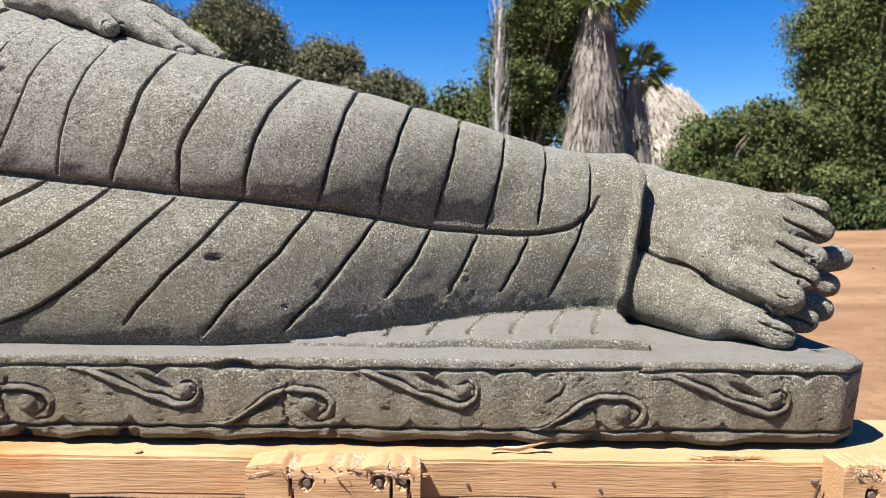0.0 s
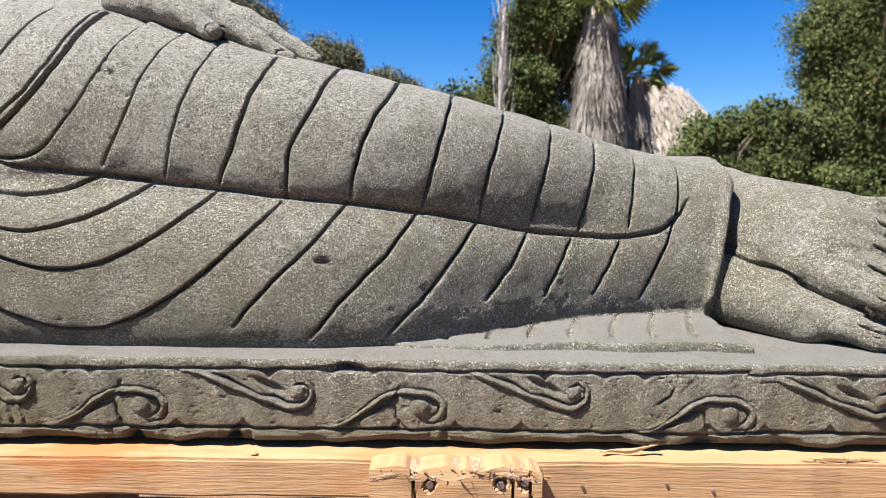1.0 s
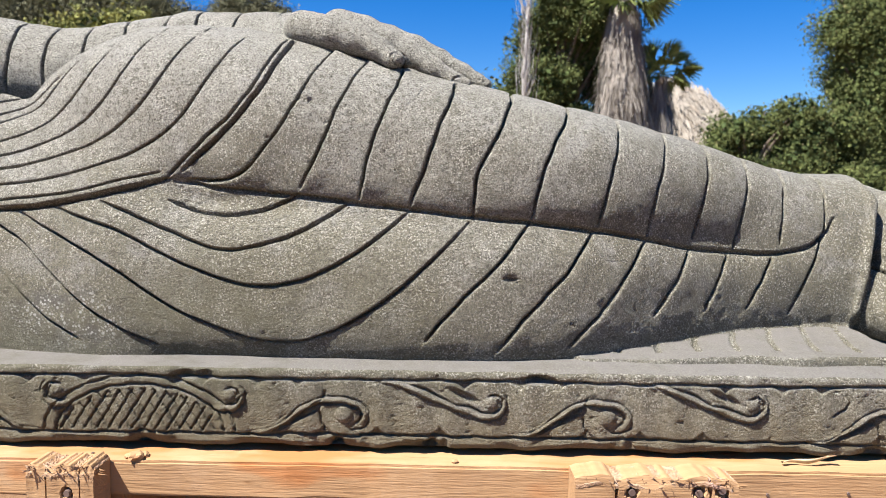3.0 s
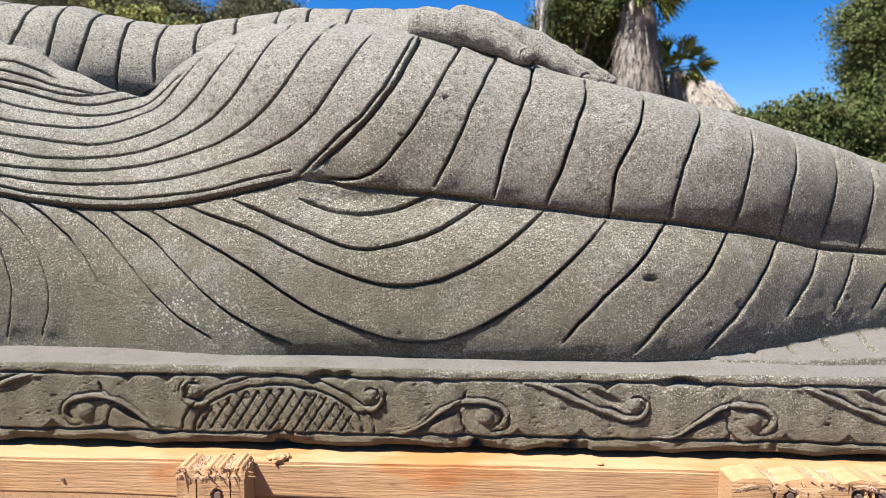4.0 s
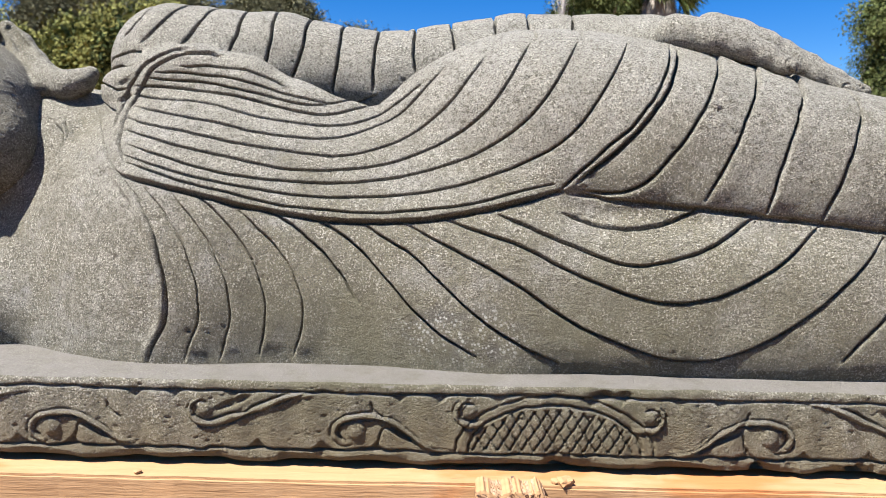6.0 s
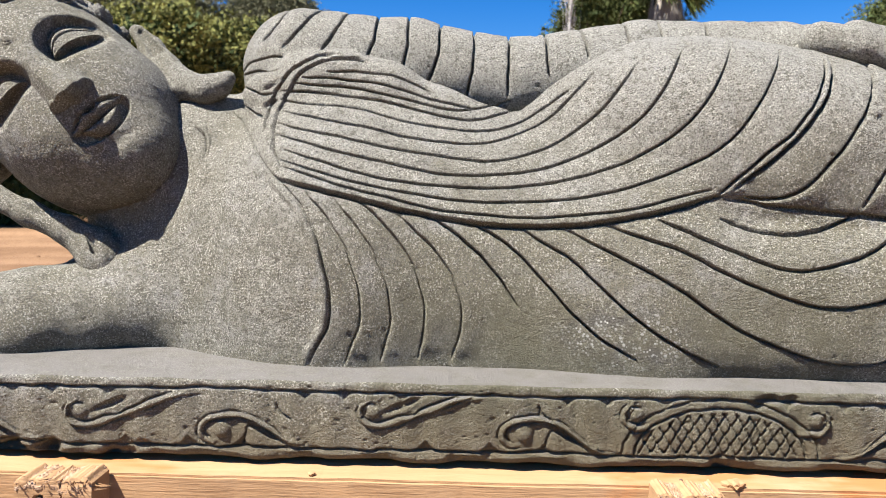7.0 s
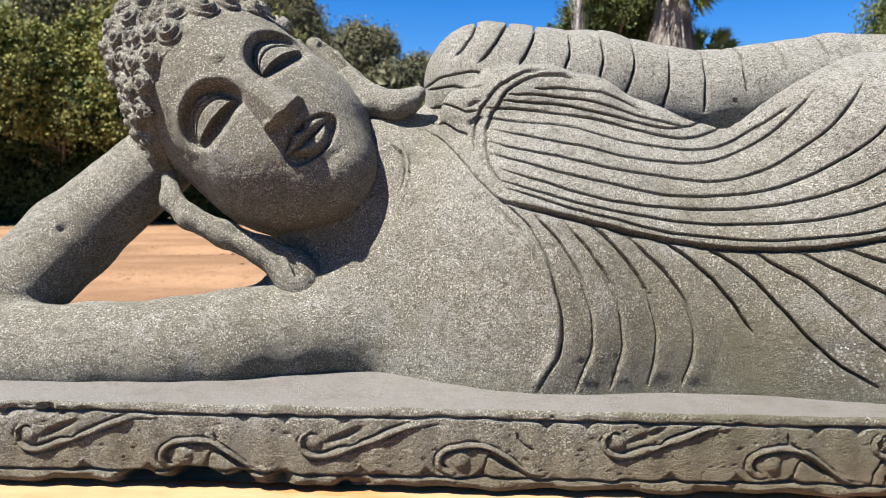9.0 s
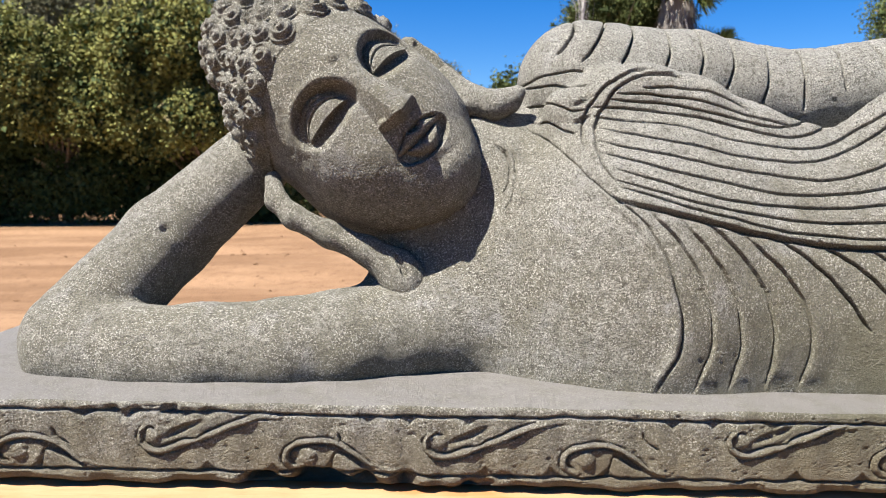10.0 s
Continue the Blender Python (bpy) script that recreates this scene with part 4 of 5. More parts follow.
def features(u, v):
    """Relief of the face, out of it: sockets, lids, nose, lips and the mark on the brow."""
    m = np.interp(v, (-0.1, 0.03), (0.008, 0.003))
    a = np.abs(u - m)
    # sockets with a crisp rim, dying out into the cheek
    e = np.hypot((a - 0.0565) / 0.0445, (v - 0.003) / 0.042)
    sunk = ease((1 - e) * 0.042, 0, 0.009) * ease(v + 0.1 * a, -0.016, 0.006) * (1 - 0.65 * ease(a, 0.068, 0.1))
    f = -0.0205 * sunk
    f += 0.0032 * np.exp(-((e - 1.07) * 0.042 / 0.0045) ** 2) * ease(v, -0.012, 0.006)
    # heavy lids, all but closed
    x = (a - 0.0555) / 0.0325
    low = 0.0015 + 0.0015 * np.clip(1 - x * x, 0, 1) - 0.1 * np.maximum(a - 0.066, 0)
    high = low + 0.0345 * np.clip(1 - x * x, 0, 1) ** 0.62 + 1e-5
    h = (v - low) / (high - low)
    lid = 0.0185 * np.clip(1 - np.abs(x) ** 2.2, 0, 1) ** 0.5 * np.clip(1 - np.clip(h, 0, 1) ** 2.4, 0, 1) ** 0.7
    lid *= ease(v - low, -0.0012, 0.0006) * (h < 1)
    lid += 0.0012 * np.exp(-((v - low - 0.0012) / 0.0011) ** 2) * (np.abs(x) < 1)
    for at, deep in ((0.5, 0.004), (0.76, 0.0042)):
        lid -= deep * np.exp(-((h - at) * 0.03 / 0.0015) ** 2) * (np.abs(x) < 0.93)
    f += lid
    # nose: a straight ridge with a flat end
    t = np.clip((0.042 - v) / 0.106, 0, 1)
    crest, flat, foot = 0.002 + 0.029 * t ** 1.05, 0.004 + 0.0095 * t ** 1.3, 0.013 + 0.019 * t
    nose = crest * np.clip(1 - np.maximum(a - flat, 0) / (foot - flat), 0, 1) ** 0.9 - 0.0018 * np.clip(a / (flat + 0.001), 0, 1) ** 2 * t
    nose = np.maximum(nose, 0.0165 * np.clip(1 - ((a - 0.0205) / 0.0105) ** 2 - ((v + 0.0555) / 0.012) ** 2, 0, 1) ** 0.5)
    nose *= ease(v + 0.068 - 0.22 * a, 0.0, 0.011) * ease(0.046 - v, 0, 0.02)
    f = np.maximum(f, np.where(nose > 0.0006, nose + f * (1 - np.clip(nose / 0.012, 0, 1)), -1))
    # mouth set in a hollow, with full lips
    b = u - 0.009
    c = np.abs(b)
    hollow = np.hypot(b / 0.045, (v + 0.098) / 0.0235)
    f -= 0.0115 * ease(1 - hollow, 0, 0.24) * (1 - ease(v, -0.0785, -0.072))
    line = -0.0955 + 0.0045 * (c / 0.042) ** 2
    top = np.interp(c, (0, 0.011, 0.026, 0.042), (-0.0825, -0.0775, -0.084, -0.0905))
    base = line - 0.0215 * np.clip(1 - (c / 0.027) ** 2, 0, 1) ** 0.7
    p = np.clip((v - line) / (top - line + 1e-6), 0, 1)
    f += 0.0155 * np.sin(math.pi * np.clip(p, 0, 1)) ** 0.6 * np.clip(1 - (c / 0.038) ** 2, 0, 1) ** 0.5 * (v > line)
    p = np.clip((line - v) / (line - base + 1e-6), 0, 1)
    f += 0.0165 * np.sin(math.pi * p) ** 0.6 * np.clip(1 - (c / 0.027) ** 2, 0, 1) ** 0.4 * (v < line) * (base < line - 1e-4)
    f -= 0.0035 * np.exp(-((v + 0.131) / 0.008) ** 2 - (b / 0.028) ** 2)
    # philtrum, and the worn ring on the brow
    f -= 0.002 * np.exp(-(b / 0.005) ** 2) * ease(v, -0.084, -0.078) * ease(-0.066 - v, 0, 0.004)
    r = np.hypot(u - 0.003, v - 0.05)
    f += 0.0014 * ease(0.0095 - r, 0, 0.003) + 0.0008 * np.exp(-(r / 0.005) ** 2) - 0.0008 * np.exp(-((r - 0.0062) / 0.0012) ** 2)
    return f


on = np.where(part_of_head & (w > 0.02) & (np.abs(u) < 0.13) & (np.abs(v) < 0.15) & (normal @ HW > 0.1))[0]
push = np.zeros(len(verts))
push[on] = features(u[on], v[on]) * ease(normal[on] @ HW, 0.1, 0.35)
verts = verts + push[:, None] * HW
verts = verts + normal * move[:, None]
# scallops along the cloth on the plinth
flat = np.where((normal[:, 2] > 0.75) & (verts[:, 2] < 0.525) & (verts[:, 1] > 0.838))[0]
for k in range(7):
    line = spline([(-0.095 + 0.05 * k, 0.862), (-0.088 + 0.05 * k, 0.9), (-0.062 + 0.05 * k, 0.945 + 0.006 * k)], 16)
    d = np.full(len(flat), 9.0)
    for a, b in line:
        d = np.minimum(d, np.hypot(verts[flat, 0] - a, verts[flat, 1] - b))
    verts[flat, 2] -= 0.0085 * np.exp(-(d / 0.003) ** 2)

# ---------------------------------------------------------------- the plinth under it, a band of carved scrolls
LEFT, RIGHT, FRONT, BACK, CORNER = -2.1, 0.507, 0.79, 1.26, 0.055
band = Relief(-2.1, 0.6, 0.36, 0.5)
TOP_GROOVE, LOW_GROOVE = 0.458, 0.391
for zed, depth in ((TOP_GROOVE, 0.0038), (LOW_GROOVE, 0.004)):
    for x in np.arange(-2.1, 0.5, 0.13):
        band.line([(x, zed + rng.normal(0, 0.0008)), (x + 0.065, zed + rng.normal(0, 0.0012)), (x + 0.13, zed + rng.normal(0, 0.0008))], depth, 0.0015, 0.0, fade=False)
UPPER_OUT = [(-0.146, 0.020), (-0.118, 0.018), (-0.083, 0.004), (-0.052, -0.008), (-0.026, -0.019), (-0.004, -0.022), (0.011, -0.014), (0.015, 0.001), (0.008, 0.010)]
UPPER_IN = [(-0.111, 0.024), (-0.077, 0.011), (-0.052, -0.002), (-0.030, -0.007), (-0.011, -0.014), (0.005, -0.010), (0.009, 0.0), (0.002, 0.008), (-0.008, 0.005)]
LOWER_OUT = [(-0.125, -0.022), (-0.09, -0.013), (-0.062, 0.009), (-0.040, 0.019), (-0.018, 0.021), (0.004, 0.016), (0.017, 0.003), (0.014, -0.013), (-0.001, -0.018), (-0.008, -0.015)]
LOWER_IN = [(-0.100, -0.023), (-0.071, -0.007), (-0.049, 0.009), (-0.033, 0.013), (-0.008, 0.012), (0.007, 0.005), (0.008, -0.005), (0.0, -0.011)]
LEAF = [(-0.094, -0.022), (-0.071, -0.010), (-0.044, 0.004), (-0.038, -0.010), (-0.034, -0.02)]


def hollow_out(x0, z0, rx, rz, lean, depth):
    """A leaning almond cut back between a scroll and the ground."""
    cut, x, z = band.part((x0 - rx, z0 - rx), (x0 + rx, z0 + rx), 0.012)
    a, b = (x - x0) * math.cos(lean) + (z - z0) * math.sin(lean), (z - z0) * math.cos(lean) - (x - x0) * math.sin(lean)
    band.h[cut] -= depth * np.exp(-((a / rx) ** 2 + (b / rz) ** 2) ** 2)


def boss(x0, z0, r, height):
    """A rounded button inside a curl."""
    cut, x, z = band.part((x0 - r, z0 - r), (x0 + r, z0 + r), 0.004)
    band.h[cut] += height * np.sqrt(np.clip(1 - ((x - x0) ** 2 + (z - z0) ** 2) / r ** 2, 0, 1))


def scallop(x0, zed, way):
    """A notch where two lobes of the panel's edge meet, with the edge falling away to it."""
    cut, x, z = band.part((x0 - 0.03, zed - 0.016), (x0 + 0.03, zed + 0.016), 0.0)
    deep = np.clip(1 - np.abs(x - x0) / 0.02, 0, 1) ** 2.2 * 0.011 + 0.0008
    inside = way * (z - zed)
    band.h[cut] -= 0.0034 * np.clip((deep - inside) / 0.0015, 0, 1) * (inside > -0.0005)


for side, uppers, lowers in ((1, ((-0.560, 0.438), (-0.255, 0.434), (0.049, 0.436), (0.394, 0.430)), ((-0.418, 0.416), (-0.112, 0.417), (0.232, 0.412))),
                             (-1, ((-0.768, 0.441), (-1.068, 0.437), (-1.405, 0.430), (-1.722, 0.432)), ((-0.904, 0.414), (-1.25, 0.411), (-1.559, 0.411), (-1.88, 0.411)))):
    for k, (ex, ez) in enumerate(uppers):
        at = lambda pts: [(ex + side * a, min(ez + b, TOP_GROOVE - 0.001)) for a, b in pts]
        cut_from = 0 if k else 4
        outer, inner = at(UPPER_OUT)[cut_from:], at(UPPER_IN)[cut_from:]
        band.ridge([((a + c) / 2, (b + d) / 2) for (a, b), (c, d) in zip(outer, inner)], 0.003, 0.0034)
        band.line(outer, 0.0021, 0.0011, 0.0)
        band.line(inner, 0.0038, 0.0014, 0.0008)
        if k:
            hollow_out(ex - side * 0.036, ez + 0.0065, 0.021, 0.0042, -side * 0.42, 0.0048)
        boss(ex - side * 0.004, ez - 0.001, 0.0075, 0.003)
        band.line(at([(0.108, 0.006), (0.104, -0.004), (0.09, -0.013)]), 0.0032, 0.0014, 0.0)
        for a in (0.03, 0.075, -0.035):
            scallop(ex + side * a, TOP_GROOVE, -1)
    for ex, ez in lowers:
        at = lambda pts: [(ex + side * a, max(ez + b, LOW_GROOVE + 0.001)) for a, b in pts]
        outer, inner = at(LOWER_OUT), at(LOWER_IN)
        band.ridge([((a + c) / 2, (b + d) / 2) for (a, b), (c, d) in zip(outer, inner)], 0.003, 0.0034)
        band.line(outer, 0.0022, 0.0011, 0.0)
        band.line(inner, 0.0038, 0.0014, 0.0008)
        band.line(at(LEAF), 0.0028, 0.0013, 0.0)
        hollow_out(ex - side * 0.058, ez + 0.0005, 0.022, 0.0036, side * 0.5, 0.0045)
        boss(ex - side * 0.012, ez + 0.001, 0.01, 0.0035)
        for a in (-0.035, 0.027, 0.1):
            scallop(ex + side * a, LOW_GROOVE, 1)
MX, MZ = -0.668, 0.392
for rx, rz, depth in ((0.112, 0.066, 0.0028), (0.098, 0.056, 0.0038)):
    band.line([(MX + rx * math.cos(a), MZ + rz * math.sin(a)) for a in np.linspace(0.03, math.pi - 0.03, 15)], depth, 0.0015, 0.0006, fade=False)
for k in range(-10, 11):
    for lean in (-1, 1):
        x0 = MX + k * 0.0138 + 0.004
        pts = [(x0 + lean * t, MZ + 0.003 + 1.6 * t) for t in np.linspace(0, 0.034, 30)]
        pts = [p for p in pts if ((p[0] - MX) / 0.093) ** 2 + ((p[1] - MZ) / 0.051) ** 2 < 1]
        if len(pts) > 4:
            band.line([pts[0], pts[len(pts) // 2], pts[-1]], 0.0032, 0.0011, 0.0, fade=False, wobble=0.0003)
for k in range(700):
    r = 0.0009 + min(rng.exponential(0.0005), 0.0018)
    band.pit(rng.uniform(-2.05, 0.45), rng.uniform(0.375, 0.465), r * rng.uniform(1, 2.2), r, rng.uniform(0.0005, 0.0018))
for x0, w, d in ((-1.58, 0.09, 0.034), (-1.5, 0.06, 0.02), (-1.36, 0.05, 0.008), (-0.33, 0.025, 0.008), (-0.44, 0.04, 0.005), (-0.66, 0.05, 0.005), (0.2, 0.08, 0.006), (-0.95, 0.03, 0.004), (-0.1, 0.03, 0.004)):
    for k in range(12):
        band.pit(x0 + rng.normal(0, w * 0.5), 0.381 + rng.normal(0, 0.004), w * 0.18, rng.uniform(0.004, 0.009), d * rng.uniform(0.3, 0.8))
for x0, w in ((-1.755, 0.02), (-1.7, 0.015), (-0.21, 0.012), (-0.60, 0.02)):
    for k in range(6):
        band.pit(x0 + rng.normal(0, w), 0.461 + rng.normal(0, 0.003), 0.008, 0.005, 0.004)

# its outline, run round from the back
arc = [(RIGHT - CORNER + CORNER * math.sin(a), FRONT + CORNER - CORNER * math.cos(a)) for a in np.linspace(0, math.pi / 2, 46)[1:]]
front_x = np.arange(LEFT, RIGHT - CORNER, 0.0013)
ring = np.array([(x, FRONT) for x in front_x] + arc + [(RIGHT, y) for y in np.linspace(FRONT + CORNER, BACK, 30)[1:]]
                + [(x, BACK) for x in np.linspace(RIGHT, LEFT, 60)[1:]] + [(LEFT, y) for y in np.linspace(BACK, FRONT, 20)[1:-1]])
ahead = np.roll(ring, -1, 0) - np.roll(ring, 1, 0)
outward = np.stack((ahead[:, 1], -ahead[:, 0]), 1)
outward /= np.linalg.norm(outward, axis=1, keepdims=True)
run = np.r_[0, np.cumsum(np.linalg.norm(np.diff(ring, axis=0), axis=1))] + LEFT     # reads the band on round the corner
rows = [np.column_stack((ring - outward * inset, np.full(len(ring), zed))) for inset, zed in ((0.1, 0.366), (0.085, 0.374), (0.03, 0.3765), (0.01, 0.3775))]
for zed in np.arange(0.3785, 0.4655, 0.0012):
    keep = (outward[:, 1] < -0.2) | (ring[:, 0] > RIGHT - 0.01)
    cutin = band.sample(np.minimum(run, 0.59), np.full(len(ring), zed)) * keep
    lean = 0.0 if zed > 0.384 else -0.006 * ((0.384 - zed) / 0.01)
    lean = lean - 0.10 * (0.462 - zed) * np.clip((ring[:, 0] - RIGHT + CORNER + 0.12) / 0.14, 0, 1)
    rag = 0.002 * np.sin(run * 61) * (zed < 0.386) + 0.0012 * np.sin(run * 147 + 2)
    rows.append(np.column_stack((ring + outward * (cutin + lean + rag)[:, None], np.full(len(ring), zed) + (0.0016 * np.sin(run * 33) + 0.0012 * np.sin(run * 71 + 1)) * (zed < 0.386))))
for inset, zed in ((0.0012, 0.4672), (0.003, 0.4688), (0.007, 0.4698), (0.03, 0.4725), (0.055, 0.4745), (0.09, 0.475)):
    chip = 0.0011 * np.sin(run * 83) * np.sin(run * 31) * (inset < 0.01)
    rows.append(np.column_stack((ring - outward * (inset + chip)[:, None], np.full(len(ring), zed) + 0.0006 * np.sin(run * 47 + inset * 90))))
mid = ring.copy()
mid[:, 1] = 0.5 * (FRONT + BACK)
mid[:, 0] = np.clip(mid[:, 0], LEFT + 0.2, RIGHT - 0.2)
rows.append(np.column_stack((mid, np.full(len(ring), 0.4755))))
base_verts = np.concatenate(rows)
base_verts += 0.0004 * np.stack((grain(base_verts, 0.006, 1.0), grain(base_verts, 0.006, 5.0), 0.6 * grain(base_verts, 0.02, 9.0)), 1)
k, m = len(ring), len(rows)
i, j = np.meshgrid(np.arange(m - 1), np.arange(k), indexing="ij")
a, b, c, d = i * k + j, i * k + (j + 1) % k, (i + 1) * k + (j + 1) % k, (i + 1) * k + j
a, b, c, d = (t.ravel() for t in (a, b, c, d))
base_tris = np.concatenate((np.stack((a, b, c), 1), np.stack((a, c, d), 1)))
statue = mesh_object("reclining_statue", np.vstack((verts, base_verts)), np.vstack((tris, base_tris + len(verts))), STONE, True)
tagged(statue, "weathered grey-green stone reclining figure in pleated robe on carved plinth", "statue")

# ---------------------------------------------------------------- timber cradle under the plinth


def plank(size, bevel=0.004, rough=0.0015, cuts=24):
    """A sawn timber, its edges softened and its faces a little uneven."""
    bm = bmesh.new()
    bmesh.ops.create_cube(bm, size=1.0)
    bmesh.ops.scale(bm, vec=size, verts=bm.verts)
    long_edges = [e for e in bm.edges if abs((e.verts[0].co - e.verts[1].co).x) > 0.9 * size[0]]
    bmesh.ops.subdivide_edges(bm, edges=long_edges, cuts=cuts)
    bmesh.ops.bevel(bm, geom=[e for e in bm.edges if len(e.link_faces) == 2 and e.calc_face_angle() > 1], offset=bevel, segments=2, affect="EDGES")
    for v in bm.verts:
        v.co += rough * noise.noise_vector(v.co * 21) * Vector((0.3, 1, 1))
    return bm


def splinters(spot, n, spread, reach):
    """Torn fibres standing off a cut edge."""
    bm = bmesh.new()
    for _ in range(n):
        a = Vector(spot) + Vector((random.uniform(-1, 1) * spread, random.uniform(-0.006, 0.004), random.uniform(-0.002, 0.002)))
        b = a + Vector((random.uniform(-1, 1) * reach, random.uniform(-0.006, 0.001), random.uniform(-0.002, 0.004)))
        w = random.uniform(0.0006, 0.0016)
        q = [bm.verts.new(p) for p in (a + Vector((0, 0, -w)), a + Vector((0, 0, w)), b)]
        r = bm.verts.new(a + Vector((0, w * 2, 0)))
        for f in ((q[0], q[1], q[2]), (q[1], r, q[2]), (r, q[0], q[2]), (q[0], r, q[1])):
            bm.faces.new(f)
    return bm


BEAM_TOP = 0.3698
for name, place, size, label in (
        ("timber_board", (-0.82, 0.835, BEAM_TOP - 0.0205), (2.86, 0.16, 0.041), "pale sawn pine board under the front of the plinth"),
        ("timber_board", (-0.82, 1.18, BEAM_TOP - 0.0205), (2.86, 0.15, 0.041), "pale sawn pine board under the back of the plinth")):
    ob = tagged(part(name, plank(size, 0.003, 0.0022, 90), TIMBER), label, "board", "boards under the plinth")
    ob.location = place
for x in (-1.39, -0.72, -0.045, 0.47):
    ob = tagged(part("timber_bearer", plank((0.09, 0.52, 0.088), 0.004, 0.002, 6), SHADE), "dark sawn bearer running under the boards", "bearer", "bearers under the boards")
    ob.location = (x, 1.03, BEAM_TOP - 0.041 - 0.045)
    for y in (0.85, 1.19):
        ob = tagged(part("timber_block", plank((0.2, 0.12, 0.26), 0.005, 0.002, 4), SHADE), "stout timber block standing on the dirt", "block", "blocks under the bearers")
        ob.location = (x, y, 0.108)


def cleat(x, width, top, label, nails, cracks):
    """A short offcut nailed to the front of the board, its top torn rough."""
    ob = thing("timber_cleat", (x, 0.7345, top - 0.065), label, "cleat", "cleats on the front board")
    bm = bmesh.new()
    bmesh.ops.create_grid(bm, x_segments=90, y_segments=40, size=0.5)
    for v in bm.verts:
        u, w = v.co.x, v.co.y
        edge = 0.5 + 0.06 * noise.noise(Vector((u * 5, x * 31, 0)))
        crest = 0.006 * noise.noise(Vector((u * 6, x * 31, 0))) + 0.003 * noise.noise(Vector((u * 19, x * 17, 4))) - 0.05 * max(abs(u) - 0.44, 0)
        front = -0.0195 - 0.002 * noise.noise(Vector((u * 5 + 2 * w, w * 4, x * 9))) + 0.03 * max(w - 0.44 + 0.1 * noise.noise(Vector((u * 4, x * 7, 2))), 0)
        for c in cracks:
            front += 0.02 * max(1 - abs(u - c - 0.04 * w * noise.noise(Vector((w * 3, c, 0)))) / 0.007, 0)
        for nu, nz in nails:
            r = math.hypot((u - nu) * width, w * 0.13 - (0.065 - nz)) / 0.0075
            front += 0.007 * max(1 - r ** 4, 0)
        v.co = (u * width, front, w * 0.13 + crest * (w + 0.5))
    rim = [e for e in bm.edges if e.is_boundary]
    for v in bmesh.ops.extrude_edge_only(bm, edges=rim)["geom"]:
        if isinstance(v, bmesh.types.BMVert):
            v.co.y = 0.0195
    bmesh.ops.contextual_create(bm, geom=[e for e in bm.edges if e.is_boundary])
    part("block", bm, TIMBER, ob)
    bm = bmesh.new()
    bmesh.ops.create_grid(bm, x_segments=80, y_segments=20, size=0.5)
    for v in bm.verts:
        u, w = v.co.x, v.co.y
        rough = 0.5 * noise.noise(Vector((u * 40, w * 18, x))) + 0.5 * noise.noise(Vector((u * 90, w * 40, x + 3)))
        drop = max(-w - 0.34 + 0.16 * noise.noise(Vector((u * 6, x * 7, 2))), 0)
        v.co = (u * width * 0.99, w * 0.0395 + 0.001 * rough, 0.0645 + 0.0024 * rough + 0.004 * noise.noise(Vector((u * 6, x * 31, 0))) - 0.05 * drop - 0.05 * max(abs(u) - 0.44, 0))
    back = bmesh.ops.extrude_face_region(bm, geom=list(bm.faces))["geom"]
    for v in back:
        if isinstance(v, bmesh.types.BMVert):
            v.co.z -= 0.003
    part("torn_top", bm, ENDGRAIN, ob, "pinkish torn wood")
    for nu, nz in nails:
        bm = bmesh.new()
        bmesh.ops.create_cone(bm, cap_ends=True, segments=14, radius1=0.0046, radius2=0.0036, depth=0.005)
        for v in bm.verts:
            v.co.z += 0.25 * v.co.x * (nu > 0)
        nail = part("nail_head", bm, NAIL, ob, "rusty nail head")
        nail.rotation_euler = (radians(90), 0, 0)
        nail.location = (nu * width, -0.0175, 0.065 - nz)
    part("torn_fibre", splinters((0.0, -0.019, 0.063), 34, 0.48 * width, 0.007), ENDGRAIN, ob, "pale torn wood fibres")
    part("torn_end", splinters((0.5 * width, -0.012, 0.056), 16, 0.002, 0.02), TIMBER, ob, "pale splinters at the sawn end")
    return ob


cleat(-0.086, 0.174, 0.376, "split pine cleat with nails and torn pinkish top", ((-0.15, 0.016), (0.26, 0.016), (0.4, 0.013)), (-0.24, 0.335, 0.44))
cleat(-0.722, 0.072, 0.378, "splintered pine cleat nailed to the front board", ((0.1, 0.03),), (-0.2, 0.3))
cleat(-1.392, 0.082, 0.379, "rough pine cleat nailed to the front board", ((-0.2, 0.025),), (0.1,))
cleat(0.475, 0.1, 0.382, "rough pine cleat at the end of the board", ((-0.2, 0.03),), (0.2,))
# a bent nail driven into the board, and old nail holes
bent = thing("bent_nail", (0.418, 0.7565, 0.352), "rusty bent nail driven into the board", "nail")
mesh = bmesh.new()
bmesh.ops.create_cone(mesh, cap_ends=True, segments=10, radius1=0.0018, radius2=0.0016, depth=0.03)
shank = part("shank", mesh, NAIL, bent)
shank.rotation_euler, shank.location = (radians(24), 0, 0), (0, -0.006, -0.013)
mesh = bmesh.new()
bmesh.ops.create_cone(mesh, cap_ends=True, segments=12, radius1=0.005, radius2=0.004, depth=0.002)
head_disc = part("nail_head", mesh, NAIL, bent)
head_disc.rotation_euler, head_disc.location = (radians(24), 0, 0), (0, -0.0005, 0.001)
